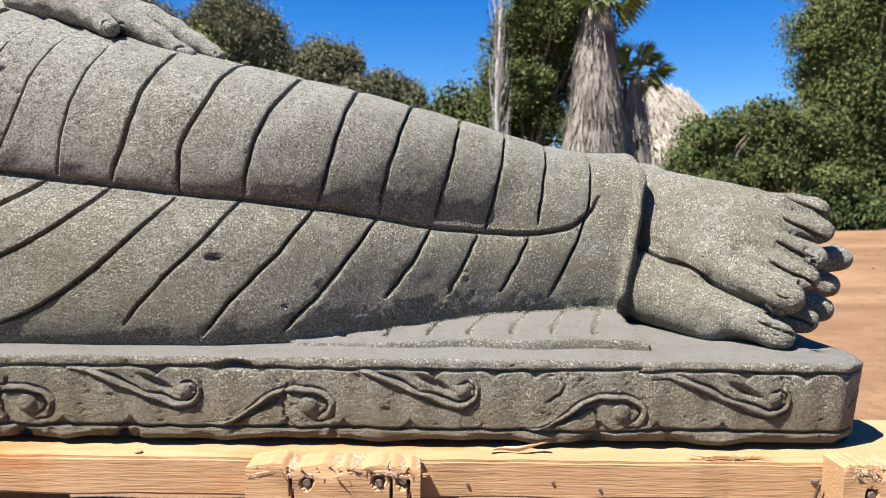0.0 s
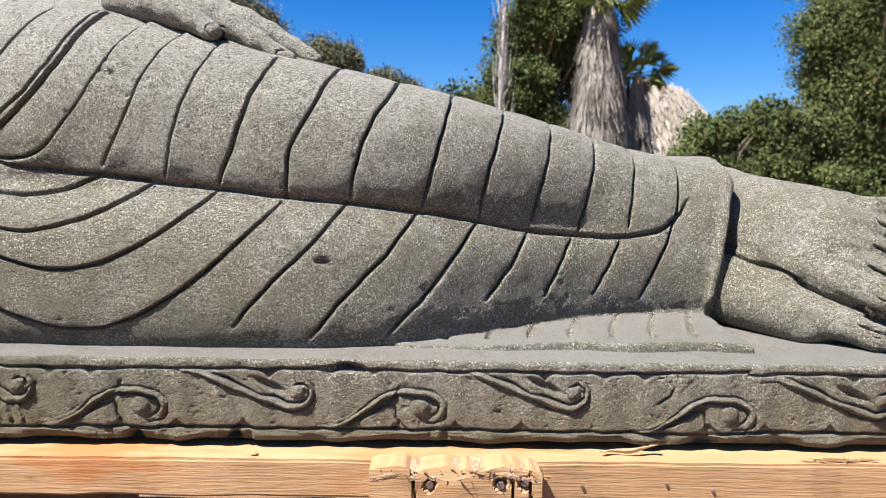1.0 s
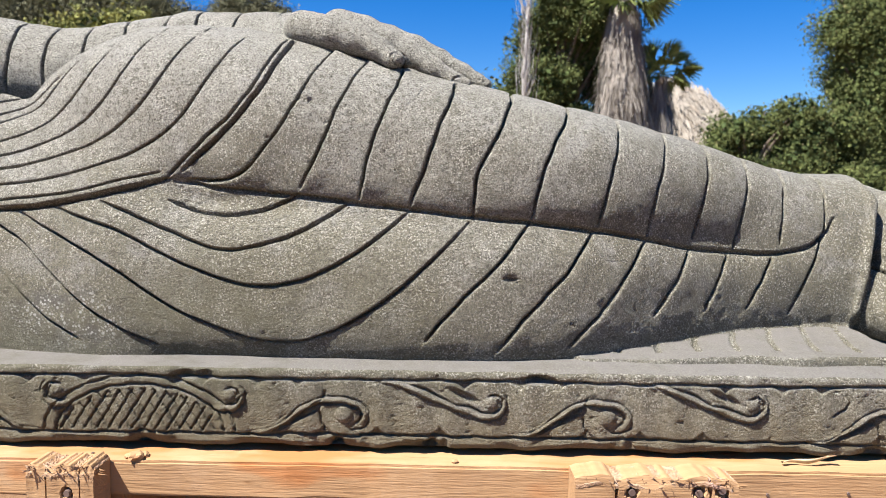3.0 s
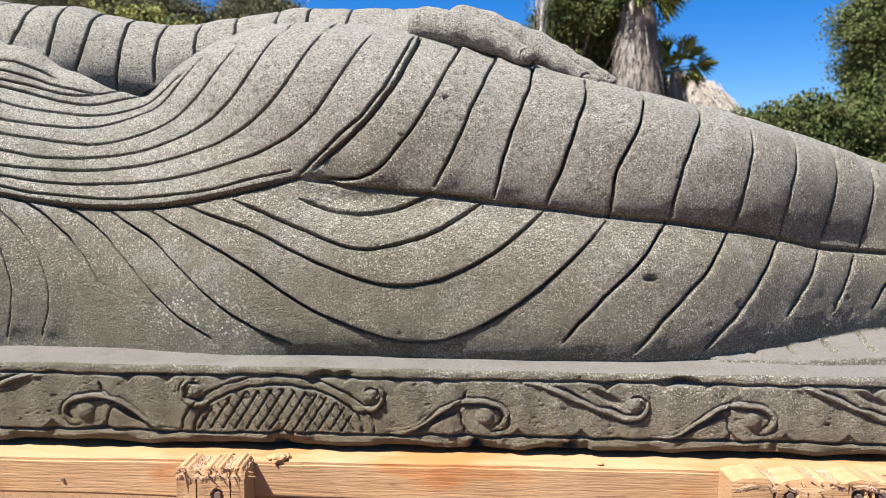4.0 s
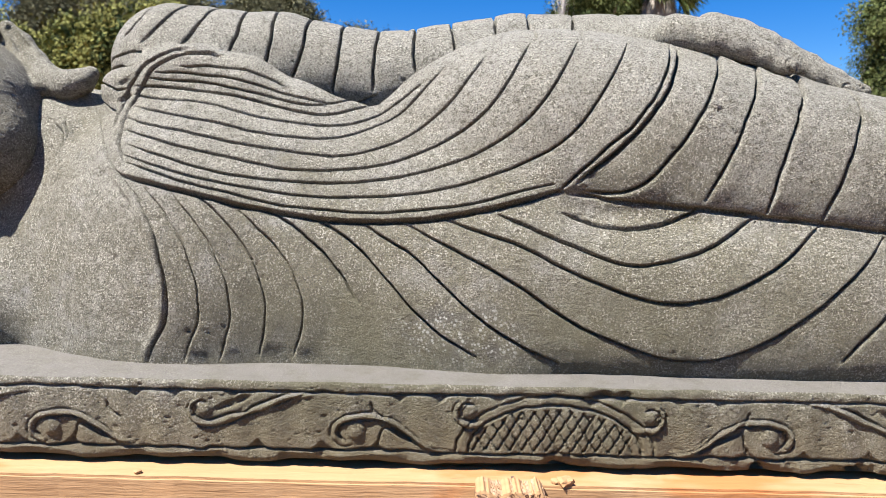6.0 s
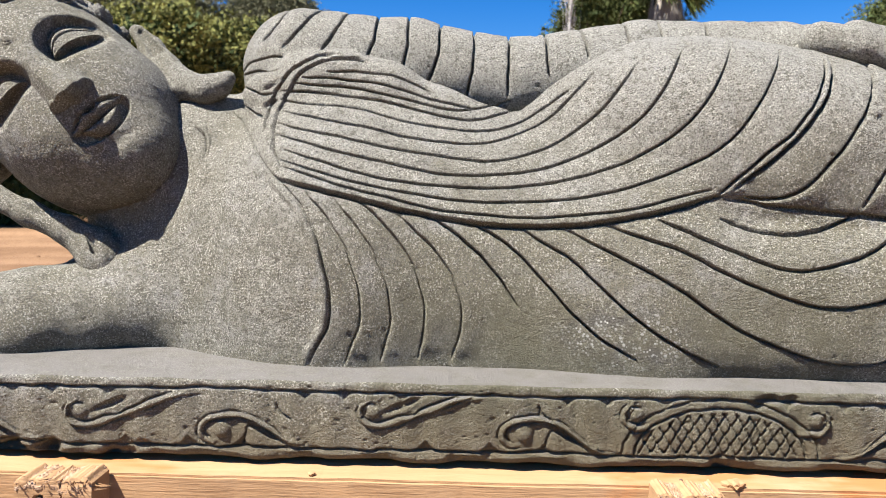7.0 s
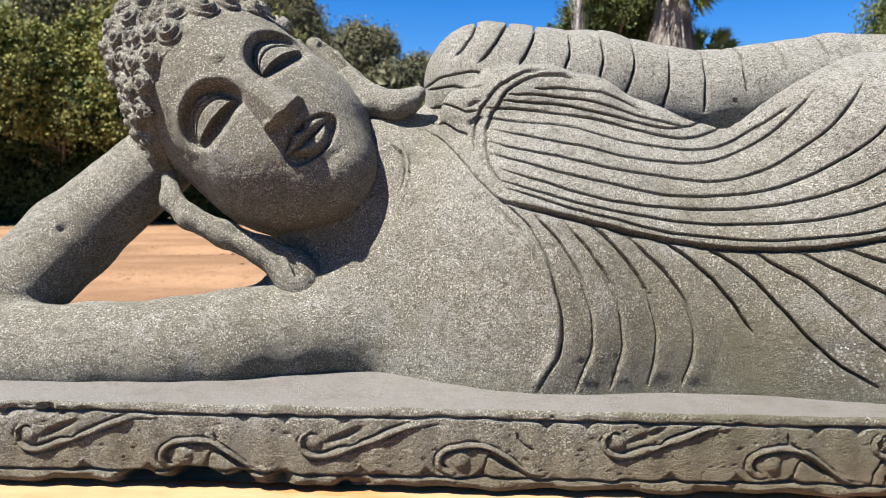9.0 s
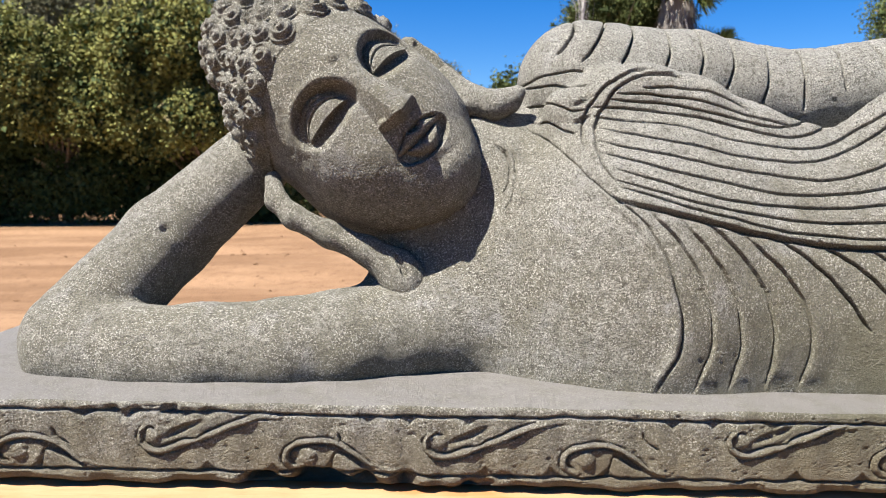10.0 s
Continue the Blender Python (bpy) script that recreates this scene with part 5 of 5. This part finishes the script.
for x, y, z in ((0.14, 0.7545, 0.347), (0.05, 0.7545, 0.344), (-0.725, 0.764, BEAM_TOP), (-0.716, 0.776, BEAM_TOP), (-0.9, 0.7545, 0.346), (0.19, 0.7545, 0.34)):
    mesh = bmesh.new()
    bmesh.ops.create_cone(mesh, cap_ends=True, segments=10, radius1=0.002, radius2=0.0017, depth=0.003)
    ob = tagged(part("nail", mesh, NAIL), "small dark nail head set in the board", "nail", "nails in the boards")
    ob.location = (x, y, z)
    if z < BEAM_TOP:
        ob.rotation_euler = (radians(90), 0, 0)
# loose things along the board
loose = tagged(part("wood_shaving", splinters((0.33, 0.765, BEAM_TOP + 0.002), 40, 0.03, 0.03), TIMBER), "tangle of pale wood splinters on the board", "splinters", kind="stuff")
bm = bmesh.new()
for a in range(9):
    for b in range(4):
        t, w = a / 8, b / 3 - 0.5
        bm.verts.new((0.075 + 0.062 * t, 0.776 - 0.006 * w + 0.003 * math.sin(9 * t), BEAM_TOP + 0.0025 + 0.009 * t ** 2.5 + abs(w) * 0.005 + w * 0.013 * math.sin(math.pi * min(t + 0.12, 1)) ** 0.8 * (0.35 + 0.65 * t)))
bm.verts.ensure_lookup_table()
for a in range(8):
    for b in range(3):
        bm.faces.new([bm.verts[i] for i in (a * 4 + b, a * 4 + b + 1, a * 4 + b + 5, a * 4 + b + 4)])
bmesh.ops.solidify(bm, geom=bm.faces[:], thickness=0.0012)
tagged(part("dry_leaf", bm, LEAF_DRY, smooth=True), "curled dry tan leaf caught under the plinth", "leaf")
for x, y, s in ((-0.66, 0.762, 0.009), (-0.655, 0.77, 0.006), (-0.67, 0.765, 0.005), (-1.13, 0.765, 0.004), (-0.30, 0.768, 0.004)):
    bm = bmesh.new()
    bmesh.ops.create_icosphere(bm, subdivisions=2, radius=s)
    for v in bm.verts:
        v.co *= 1 + 0.5 * noise.noise(v.co * 160 + Vector((x * 50, 0, 0)))
        v.co.z *= 0.55
    ob = tagged(part("wood_chip", bm, TIMBER), "small pale wood chip on the board", "wood chip", "chips on the board")
    ob.location = (x, y, BEAM_TOP + s * 0.4)

# ---------------------------------------------------------------- ground and hillside


def land(x, y):
    """Height of the ground: a faint fall to the left, ruts, and the hill behind."""
    x, y = np.asarray(x, float), np.asarray(y, float)
    z = 0.0267 * np.clip(x, -25, 25)
    near = np.exp(-((y - 7) / 7) ** 2)
    z = z + 0.03 * near * np.sin(2.1 * y + 0.3 * np.sin(0.7 * x)) + 0.02 * near * np.sin(5.3 * y + 0.9 * np.sin(0.5 * x + 1))
    rise = np.clip((y - 17) / 26, 0, 1)
    rise = rise * rise * (3 - 2 * rise)
    crest = 8.0 / (1 + np.exp((x + 3.0) / 4.0)) + 1.2
    return z + rise * crest * np.exp(-((y - 43) / 60) ** 2 * (y > 43)) * np.exp(-(x / 120) ** 2)


def sheet(name, xs, ys, material, label, category):
    x, y = np.meshgrid(xs, ys, indexing="ij")
    v = np.stack((x.ravel(), y.ravel(), land(x, y).ravel()), 1)
    n, m = len(xs), len(ys)
    i, j = np.meshgrid(np.arange(n - 1), np.arange(m - 1), indexing="ij")
    a = (i * m + j).ravel()
    ob = mesh_object(name, v, np.stack((a, a + m, a + m + 1, a + 1), 1), material, True)
    return tagged(ob, label, category, kind="structure")


sheet("ground", np.r_[-2500, -800, -300, -120, np.linspace(-60, 60, 161), 120, 300, 800, 2500],
      np.r_[-2500, -600, -100, -30, -10, np.linspace(-4, 60, 260), 75, 100, 200, 600, 2500], DIRT, "dry tan sandy dirt with wheel ruts", "ground")


# ---------------------------------------------------------------- plants


def leaves(centres, size, flat=0.0, long=1.6, fold=0.25):
    """Small folded leaves at the centres, each of two triangles on a crease."""
    n = len(centres)
    a = rng.normal(size=(n, 3))
    a[:, 2] *= 1 - flat
    a /= np.linalg.norm(a, axis=1, keepdims=True)
    b = np.cross(a, rng.normal(size=(n, 3)))
    b /= np.linalg.norm(b, axis=1, keepdims=True)
    c = np.cross(a, b)
    s = size * rng.uniform(0.6, 1.35, (n, 1))
    v = np.stack((centres - a * s * long * 0.5, centres + b * s * 0.5 + c * s * fold, centres + a * s * long * 0.5, centres - b * s * 0.5 + c * s * fold), 1)
    i = np.arange(n)[:, None] * 4
    return v.reshape(-1, 3), np.concatenate((i + (0, 1, 2), i + (0, 2, 3)))


def crown_points(blobs, clumps, per, spread):
    """Points in clumps over the outer part of several rounded masses."""
    out = []
    for cx, cy, cz, rx, ry, rz in blobs:
        m = max(3, int(clumps * (rx * ry * rz) ** 0.55))
        d = rng.normal(size=(m, 3))
        d /= np.linalg.norm(d, axis=1, keepdims=True)
        d *= rng.uniform(0.45, 1.08, (m, 1)) ** 0.6
        hub = np.array((cx, cy, cz)) + d * (rx, ry, rz)
        hub = hub[hub[:, 2] > 0.05 + 0.0267 * hub[:, 0]]
        p = hub[:, None] + np.clip(rng.normal(size=(len(hub), per, 3)), -1.6, 1.6) * spread * rng.uniform(0.5, 1.3, (len(hub), 1, 1))
        out.append(p.reshape(-1, 3))
    return np.concatenate(out)


def stem(points, sides=7):
    """A tapered, bent branch through rows of (x, y, z, radius)."""
    v, f = [], []
    for x, y, z, r in points:
        for k in range(sides):
            t = 2 * math.pi * k / sides
            v.append((x + r * math.cos(t) * (1 + 0.1 * math.sin(3 * t + z)), y + r * math.sin(t), z))
    for i in range(len(points) - 1):
        for k in range(sides):
            a, b = i * sides + k, i * sides + (k + 1) % sides
            f.append((a, b, b + sides, a + sides))
    return v, f


def joined(pieces):
    v, f, n = [], [], 0
    for a, b in pieces:
        v.append(np.array(a, float))
        f.append(np.array(b, int) + n)
        n += len(a)
    return np.concatenate(v), np.concatenate(f)


def tree(name, blobs, trunk, leaf, bark, label, category, size=0.1, clumps=60, per=26, spread=0.16):
    """A trunk with limbs to each mass of the crown, and the leaves."""
    base = (trunk[0], trunk[1], float(land(trunk[0], trunk[1])) - 0.05)
    ob = thing(name, base, label, category)
    o = np.array(base)
    top = max(b[2] for b in blobs) - base[2]
    r = trunk[2]
    wood = [stem([(0, 0, 0, r * 1.25), (0.05 * r, 0, top * 0.15, r), (0.6 * r, 0.3 * r, top * 0.45, r * 0.7), (0.2 * r, 0.5 * r, top * 0.95, r * 0.2)])]
    for cx, cy, cz, rx, ry, rz in blobs:
        e = np.array((cx, cy, cz)) - o
        for _ in range(3):
            q = e + rng.normal(size=3) * (rx, ry, rz) * 0.45
            h = min(max(q[2] * rng.uniform(0.25, 0.5), 0.1), top * 0.6)
            m = np.array((q[0] * 0.45, q[1] * 0.45, (h + q[2]) * 0.55))
            wood.append(stem([(0, 0, h, r * 0.5), (*m, r * 0.32), (*q, r * 0.08)], 5))
    mesh_object("trunk", *joined(wood), bark, True, ob)
    p = crown_points(blobs, clumps, per, spread) - o
    mesh_object("crown", *leaves(p, size), leaf, False, ob)
    # darker leaves inside close the gaps and put the crown's inner shade into colour
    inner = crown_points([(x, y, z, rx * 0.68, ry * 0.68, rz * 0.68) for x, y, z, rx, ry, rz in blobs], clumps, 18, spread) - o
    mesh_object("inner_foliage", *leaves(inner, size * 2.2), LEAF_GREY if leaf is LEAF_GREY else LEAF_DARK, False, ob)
    return ob


def frond(n, length, droop, width):
    """Fan leaves of a palm: stalk ends spread into many narrow blades."""
    v, f = [], []
    for k in range(n):
        yaw, up = rng.uniform(0, 2 * math.pi), rng.uniform(-0.5, 1.45)
        out = np.array((math.cos(yaw) * math.cos(up), math.sin(yaw) * math.cos(up), math.sin(up)))
        side = np.cross(out, (0, 0, 1.0))
        side /= np.linalg.norm(side) + 1e-9
        lean = rng.normal(0, 0.8)
        side = side * math.cos(lean) + np.cross(side, out) * math.sin(lean)
        over = np.cross(side, out)
        hub = out * length * rng.uniform(0.3, 0.55)
        blades = 11
        for b in range(blades):
            t = (b / (blades - 1) - 0.5) * 2.0
            way = out * math.cos(t) + side * math.sin(t)
            l = length * 0.55 * (0.75 + 0.25 * math.cos(t))
            tip = hub + way * l - np.array((0, 0, droop * l * rng.uniform(0.4, 1.0)))
            mid = hub + way * l * 0.55 + over * 0.03
            across = np.cross(way, over) * width
            i = len(v)
            v += [hub, mid - across, tip, mid + across]
            f += [(i, i + 1, i + 2), (i, i + 2, i + 3)]
        i = len(v)
        s = side * 0.012
        v += [np.zeros(3) - s, hub - s, hub + s, np.zeros(3) + s]
        f += [(i, i + 1, i + 2), (i, i + 2, i + 3)]
    return np.array(v), np.array(f)


def thatch(n, radius, z0, z1, flare):
    """Dead fronds hanging in uneven tufts round a palm's trunk."""
    v, f = [], []
    while len(v) < 4 * n:
        t0, h = rng.uniform(0, 2 * math.pi), rng.uniform(z0, z1)
        s = (z1 - h) / (z1 - z0)
        r = radius * (0.7 + flare * s * (1.15 - 0.5 * s)) * rng.uniform(0.7, 1.2)
        drop, out = rng.uniform(0.4, 1.1), rng.uniform(0.0, 0.16)
        for _ in range(9):
            t = t0 + rng.normal(0, 0.16)
            a = np.array((r * math.cos(t), r * math.sin(t), h + rng.normal(0, 0.04)))
            w = rng.uniform(0.004, 0.015)
            side = np.array((-math.sin(t), math.cos(t), 0)) * w
            b = a + np.array((out * math.cos(t) + rng.normal(0, 0.06), out * math.sin(t) + rng.normal(0, 0.06), -drop * rng.uniform(0.7, 1.1)))
            i = len(v)
            v += [a - side * 0.6, a + side * 0.6, b + side, b - side * 0.3]
            f += [(i, i + 1, i + 2), (i, i + 2, i + 3)]
    return np.array(v), np.array(f)


def palm(place, height, radius, skirt, fronds, length, label, flare=0.5):
    base = (place[0], place[1], float(land(*place)) - 0.05)
    ob = thing("palm_tree", base, label, "palm")
    mesh_object("trunk", *joined([stem([(0, 0, 0, radius * 1.1), (0.02, 0, height * 0.5, radius), (0.06, 0, height, radius * 0.8)], 10)]), BARK, True, ob)
    v, f = frond(fronds, length, 0.12, 0.017)
    mesh_object("crown", v + (0.06, 0, height + 0.1), f, FROND, False, ob)
    if skirt:
        mesh_object("dead_frond_skirt", *thatch(skirt, radius + 0.1, 0.7, height + 0.05, flare), THATCH, False, ob)
    return ob


def masses(n, x0, x1, y, foot, crest, r0, r1):
    """Many uneven masses that fill an outline: crest gives its height along x."""
    out = []
    for _ in range(n):
        x, r = rng.uniform(x0, x1), rng.uniform(r0, r1)
        top = np.interp(x, [p[0] for p in crest], [p[1] for p in crest])
        z = foot + (top - r - foot) * rng.uniform(0, 1) ** 0.75
        out.append((x, y + rng.uniform(-0.5, 0.6), z, r * rng.uniform(0.9, 1.5), r, r * rng.uniform(0.6, 1.0)))
    return out


tree("tree", masses(80, 7.85, 11.0, 14.5, 0.5, ((7.85, 4.9), (8.3, 5.6), (9.0, 6.2), (11.0, 6.4)), 0.35, 0.75),
     (8.9, 14.9, 0.22), LEAF_GREEN, BARK, "dense broad-leaved green tree at the edge of the dirt", "tree", 0.036, 150, 62, 0.14)
tree("bush", masses(40, 4.5, 7.8, 13.9, 0.4, ((4.5, 1.7), (5.0, 2.2), (5.5, 2.8), (5.9, 2.5), (6.3, 2.9), (6.8, 2.4), (7.8, 2.7)), 0.25, 0.55),
     (5.5, 14.0, 0.1), LEAF_GREEN, BARK, "rounded green bush with ragged top", "bush", 0.034, 150, 60, 0.11)
tree("bush", masses(16, 2.2, 4.8, 13.6, 0.3, ((2.2, 1.5), (3.6, 1.4), (4.8, 1.3)), 0.25, 0.5) + [(7.4, 13.2, 0.4, 1.2, 0.6, 0.5)],
     (3.6, 13.8, 0.08), LEAF_DARK, BARK, "low dark green shrubs below the palms", "bush", 0.045, 140, 40, 0.13)
tree("tree", masses(62, 1.3, 3.3, 16.4, 0.6, ((1.3, 3.2), (1.7, 5.2), (2.2, 6.4), (3.3, 6.6)), 0.3, 0.6),
     (2.1, 16.6, 0.14), LEAF_GREEN, BARK, "upright green tree beside the tall palm", "tree", 0.036, 150, 60, 0.13)
palm((3.28, 15.0), 4.75, 0.2, 7500, 60, 1.1, "tall fan palm with thick skirt of dead fronds", 1.9)
palm((4.12, 15.3), 3.2, 0.15, 2200, 34, 0.82, "small green fan palm with brown lower fronds", 1.6)
palm((8.6, 16.5), 5.6, 0.2, 600, 36, 1.2, "fan palm rising behind the green tree", 0.5)

# pale heap of cut fronds behind the palms
heap = thing("frond_heap", (7.95, 24.3, float(land(7.95, 24.3))), "pale heap of dry palm fronds with ragged fringe", "frond heap")
v, f = [], []
for _ in range(7000):
    t, a = rng.uniform(-1, 1), rng.uniform(0, 1)
    ridge = 4.2 - 0.55 * abs(t + 0.55) - 0.7 * max(t - 0.1, 0)
    p = np.array((t * 1.5, -1.5 * a + rng.normal(0, 0.08), ridge - 2.4 * a ** 1.2 + rng.normal(0, 0.1)))
    l, w = rng.uniform(0.2, 0.8), rng.uniform(0.008, 0.03)
    q = p + np.array((rng.normal(0.1, 0.16), -0.7 * l, -0.9 * l))
    i = len(v)
    v += [p - (w, 0, 0), p + (w, 0, 0), q + (w, 0, 0), q - (w * 0.3, 0, 0)]
    f += [(i, i + 1, i + 2), (i, i + 2, i + 3)]
mesh_object("fronds", v, f, PALE_THATCH, False, heap)
mesh_object("core", *joined([stem([(0, 0.6, 0, 1.2), (0, 0.6, 2.4, 0.9), (-0.3, 0.5, 4.0, 0.1)], 14)]), THATCH, True, heap)

# bare bleached tree
bare = thing("bare_tree", (1.2, 14.2, float(land(1.2, 14.2)) - 0.05), "slender leafless tree with bleached bark", "tree")
wood = [stem([(-0.05, 0, 0, 0.09), (0.0, 0, 1.5, 0.06), (-0.02, 0, 3.0, 0.042), (0.04, 0, 4.6, 0.03), (0.02, 0, 6.2, 0.012)], 8)]
for k in range(110):
    z, t, l = rng.uniform(0.6, 5.2), rng.uniform(0, 2 * math.pi), rng.uniform(0.4, 1.3)
    x, y = math.cos(t) * l * 0.22, math.sin(t) * l * 0.22
    r = rng.uniform(0.006, 0.016)
    wood.append(stem([(0, 0, z, r), (x * 0.8, y * 0.8, z + l * 0.35, r * 0.8), (x * 1.1 + rng.normal(0, 0.03), y, z + l, r * 0.2)], 5))
mesh_object("trunk", *joined(wood), PALE_BARK, True, bare)

# bushes on the other side


def thicket(x0, x1):
    """Masses of an overhanging bush: a high uneven crest, ragged flanks below."""
    out = []
    for k in range(17):
        x = rng.uniform(x0, x1)
        h = rng.uniform(1.75, 3.3)
        r = rng.uniform(0.35, 0.75)
        out.append((x, 13.55 + rng.uniform(-0.35, 0.5), h, r * rng.uniform(0.9, 1.5), r, r * rng.uniform(0.7, 1.2)))
    return out


for blobs, at, mat, label in (
        (thicket(-13.6, -10.4), (-11.8, 14.9), LEAF_YELLOW, "yellow-green bush with dark shade beneath"),
        (thicket(-10.6, -7.8), (-9.2, 14.9), LEAF_YELLOW, "tall green bush at the edge of the dirt"),
        (thicket(-8.0, -4.4), (-6.2, 14.9), LEAF_YELLOW, "feathery yellow-green bush at the dirt edge"),
        # low masses in dark leaves: the shade below the bushes is in their colour
        ([(-11.6, 14.9, 1.0, 1.5, 0.7, 1.5), (-10.5, 15.2, 1.1, 1.5, 0.6, 1.5), (-9.6, 14.8, 1.0, 1.4, 0.7, 1.5), (-8.6, 15.2, 1.1, 1.4, 0.6, 1.5), (-7.7, 14.8, 1.0, 1.3, 0.7, 1.5), (-13.6, 14.9, 1.0, 1.4, 0.7, 1.5)] + masses(24, -14, -7.2, 14.9, 0.0, ((-14, 1.3), (-7, 1.5)), 0.3, 0.6), (-9.6, 15.1), LEAF_DARK, "undergrowth below the bushes, its shade put into dark leaf colour"),
        ([(-6.4, 14.8, 1.0, 1.2, 0.7, 1.5), (-5.6, 15.2, 1.0, 1.2, 0.7, 1.5), (-4.7, 14.8, 1.0, 1.1, 0.7, 1.5)] + masses(12, -7.2, -4.2, 14.9, 0.0, ((-7.2, 1.3), (-4, 1.4)), 0.3, 0.6), (-5.5, 15.1), LEAF_DARK, "shrubs at the dirt edge, their shade put into dark leaf colour"),
        ([(-3.7, 14.6, 0.9, 1.0, 0.8, 1.2), (-2.6, 14.8, 0.7, 0.9, 0.8, 0.9), (-1.4, 15.0, 0.7, 0.9, 0.8, 0.9), (-0.2, 15.0, 0.7, 0.9, 0.8, 0.9)], (-3.2, 14.9), LEAF_GREEN, "row of mid green shrubs by the dirt")):
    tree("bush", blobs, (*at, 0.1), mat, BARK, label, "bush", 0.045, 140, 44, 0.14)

# trees on the slope
for blobs, at, mat, label in (
        ([(0.9, 21, 2.2, 1.3, 1.0, 1.6), (2.2, 21, 1.8, 1.0, 1.0, 1.4), (-0.3, 21.5, 1.8, 1.0, 1.0, 1.4), (-1.5, 22, 1.9, 1.1, 1.0, 1.3)], (0.8, 21.3), LEAF_GREEN, "bright green trees below the slope"),
        ([(-10.4, 38, 8.6, 2.4, 2, 2.6), (-11.8, 38, 8.0, 2.0, 2, 2.4), (-8.9, 38, 7.6, 1.4, 1.5, 1.8)], (-10.4, 38.4), LEAF_GREY, "grey-green round tree on the slope"),
        ([(-6.2, 38, 7.2, 1.5, 1.4, 1.5), (-4.9, 38, 7.6, 0.9, 1.0, 0.9), (-7.4, 38, 6.7, 1.2, 1.2, 1.2)], (-6.0, 38.4), LEAF_GREY, "sparse grey-green gum tree on the slope"),
        ([(-2.9, 38, 6.2, 1.2, 1.2, 0.9), (-1.7, 38, 5.8, 1.0, 1.0, 0.8), (-4.2, 37, 5.6, 1.0, 1.0, 1.0)], (-2.8, 38.4), LEAF_GREY, "low grey-green scrub trees on the slope"),
        ([(-14.6, 36, 8.2, 1.8, 1.6, 2.4), (-17.2, 36, 8.4, 2.2, 1.6, 2.2), (-20.6, 36, 8.8, 2.4, 1.6, 2.6)], (-15.0, 36.4), LEAF_GREY, "grey-green trees along the slope")):
    tree("tree", blobs, (*at, 0.2), mat, BARK, label, "tree", 0.08, 110, 80, 0.3)
hx, hy = rng.uniform(-34, 1, 900), rng.uniform(19, 46, 900)
hz = land(hx, hy)
pts = (np.stack((hx, hy, hz + 0.3), 1)[:, None] + rng.normal(size=(900, 26, 3)) * (0.55, 0.55, 0.4)).reshape(-1, 3)
scrub = mesh_object("hillside_scrub", *leaves(pts, 0.26), LEAF_GREY, False)
tagged(scrub, "grey-green scrub covering the hillside", "scrub", kind="stuff")

# clods thrown up along the ruts
oct_v = np.array(((1, 0, 0), (-1, 0, 0), (0, 1, 0), (0, -1, 0), (0, 0, 1), (0, 0, -1)), float)
oct_f = np.array(((0, 2, 4), (2, 1, 4), (1, 3, 4), (3, 0, 4), (2, 0, 5), (1, 2, 5), (3, 1, 5), (0, 3, 5)))
clods = []
for row, count, wide in ((4.6, 220, 0.12), (5.9, 320, 0.18), (7.6, 220, 0.3), (9.6, 200, 0.5), (7.5, 500, 2.6)):
    for _ in range(count):
        x = rng.uniform(-9, 7)
        y = row + 0.25 * math.sin(0.6 * x + row) + rng.normal(0, wide)
        r = min(rng.exponential(0.005) + 0.003, 0.02)
        v = oct_v * r * rng.uniform(0.6, 1.3, (6, 3)) * (1.3, 1.1, 0.7)
        clods.append((v + (x, y, float(land(x, y)) + 0.25 * r), oct_f))
tagged(mesh_object("dirt_clods", *joined(clods), DIRT), "small dry clods scattered along the ruts", "clods", kind="stuff")
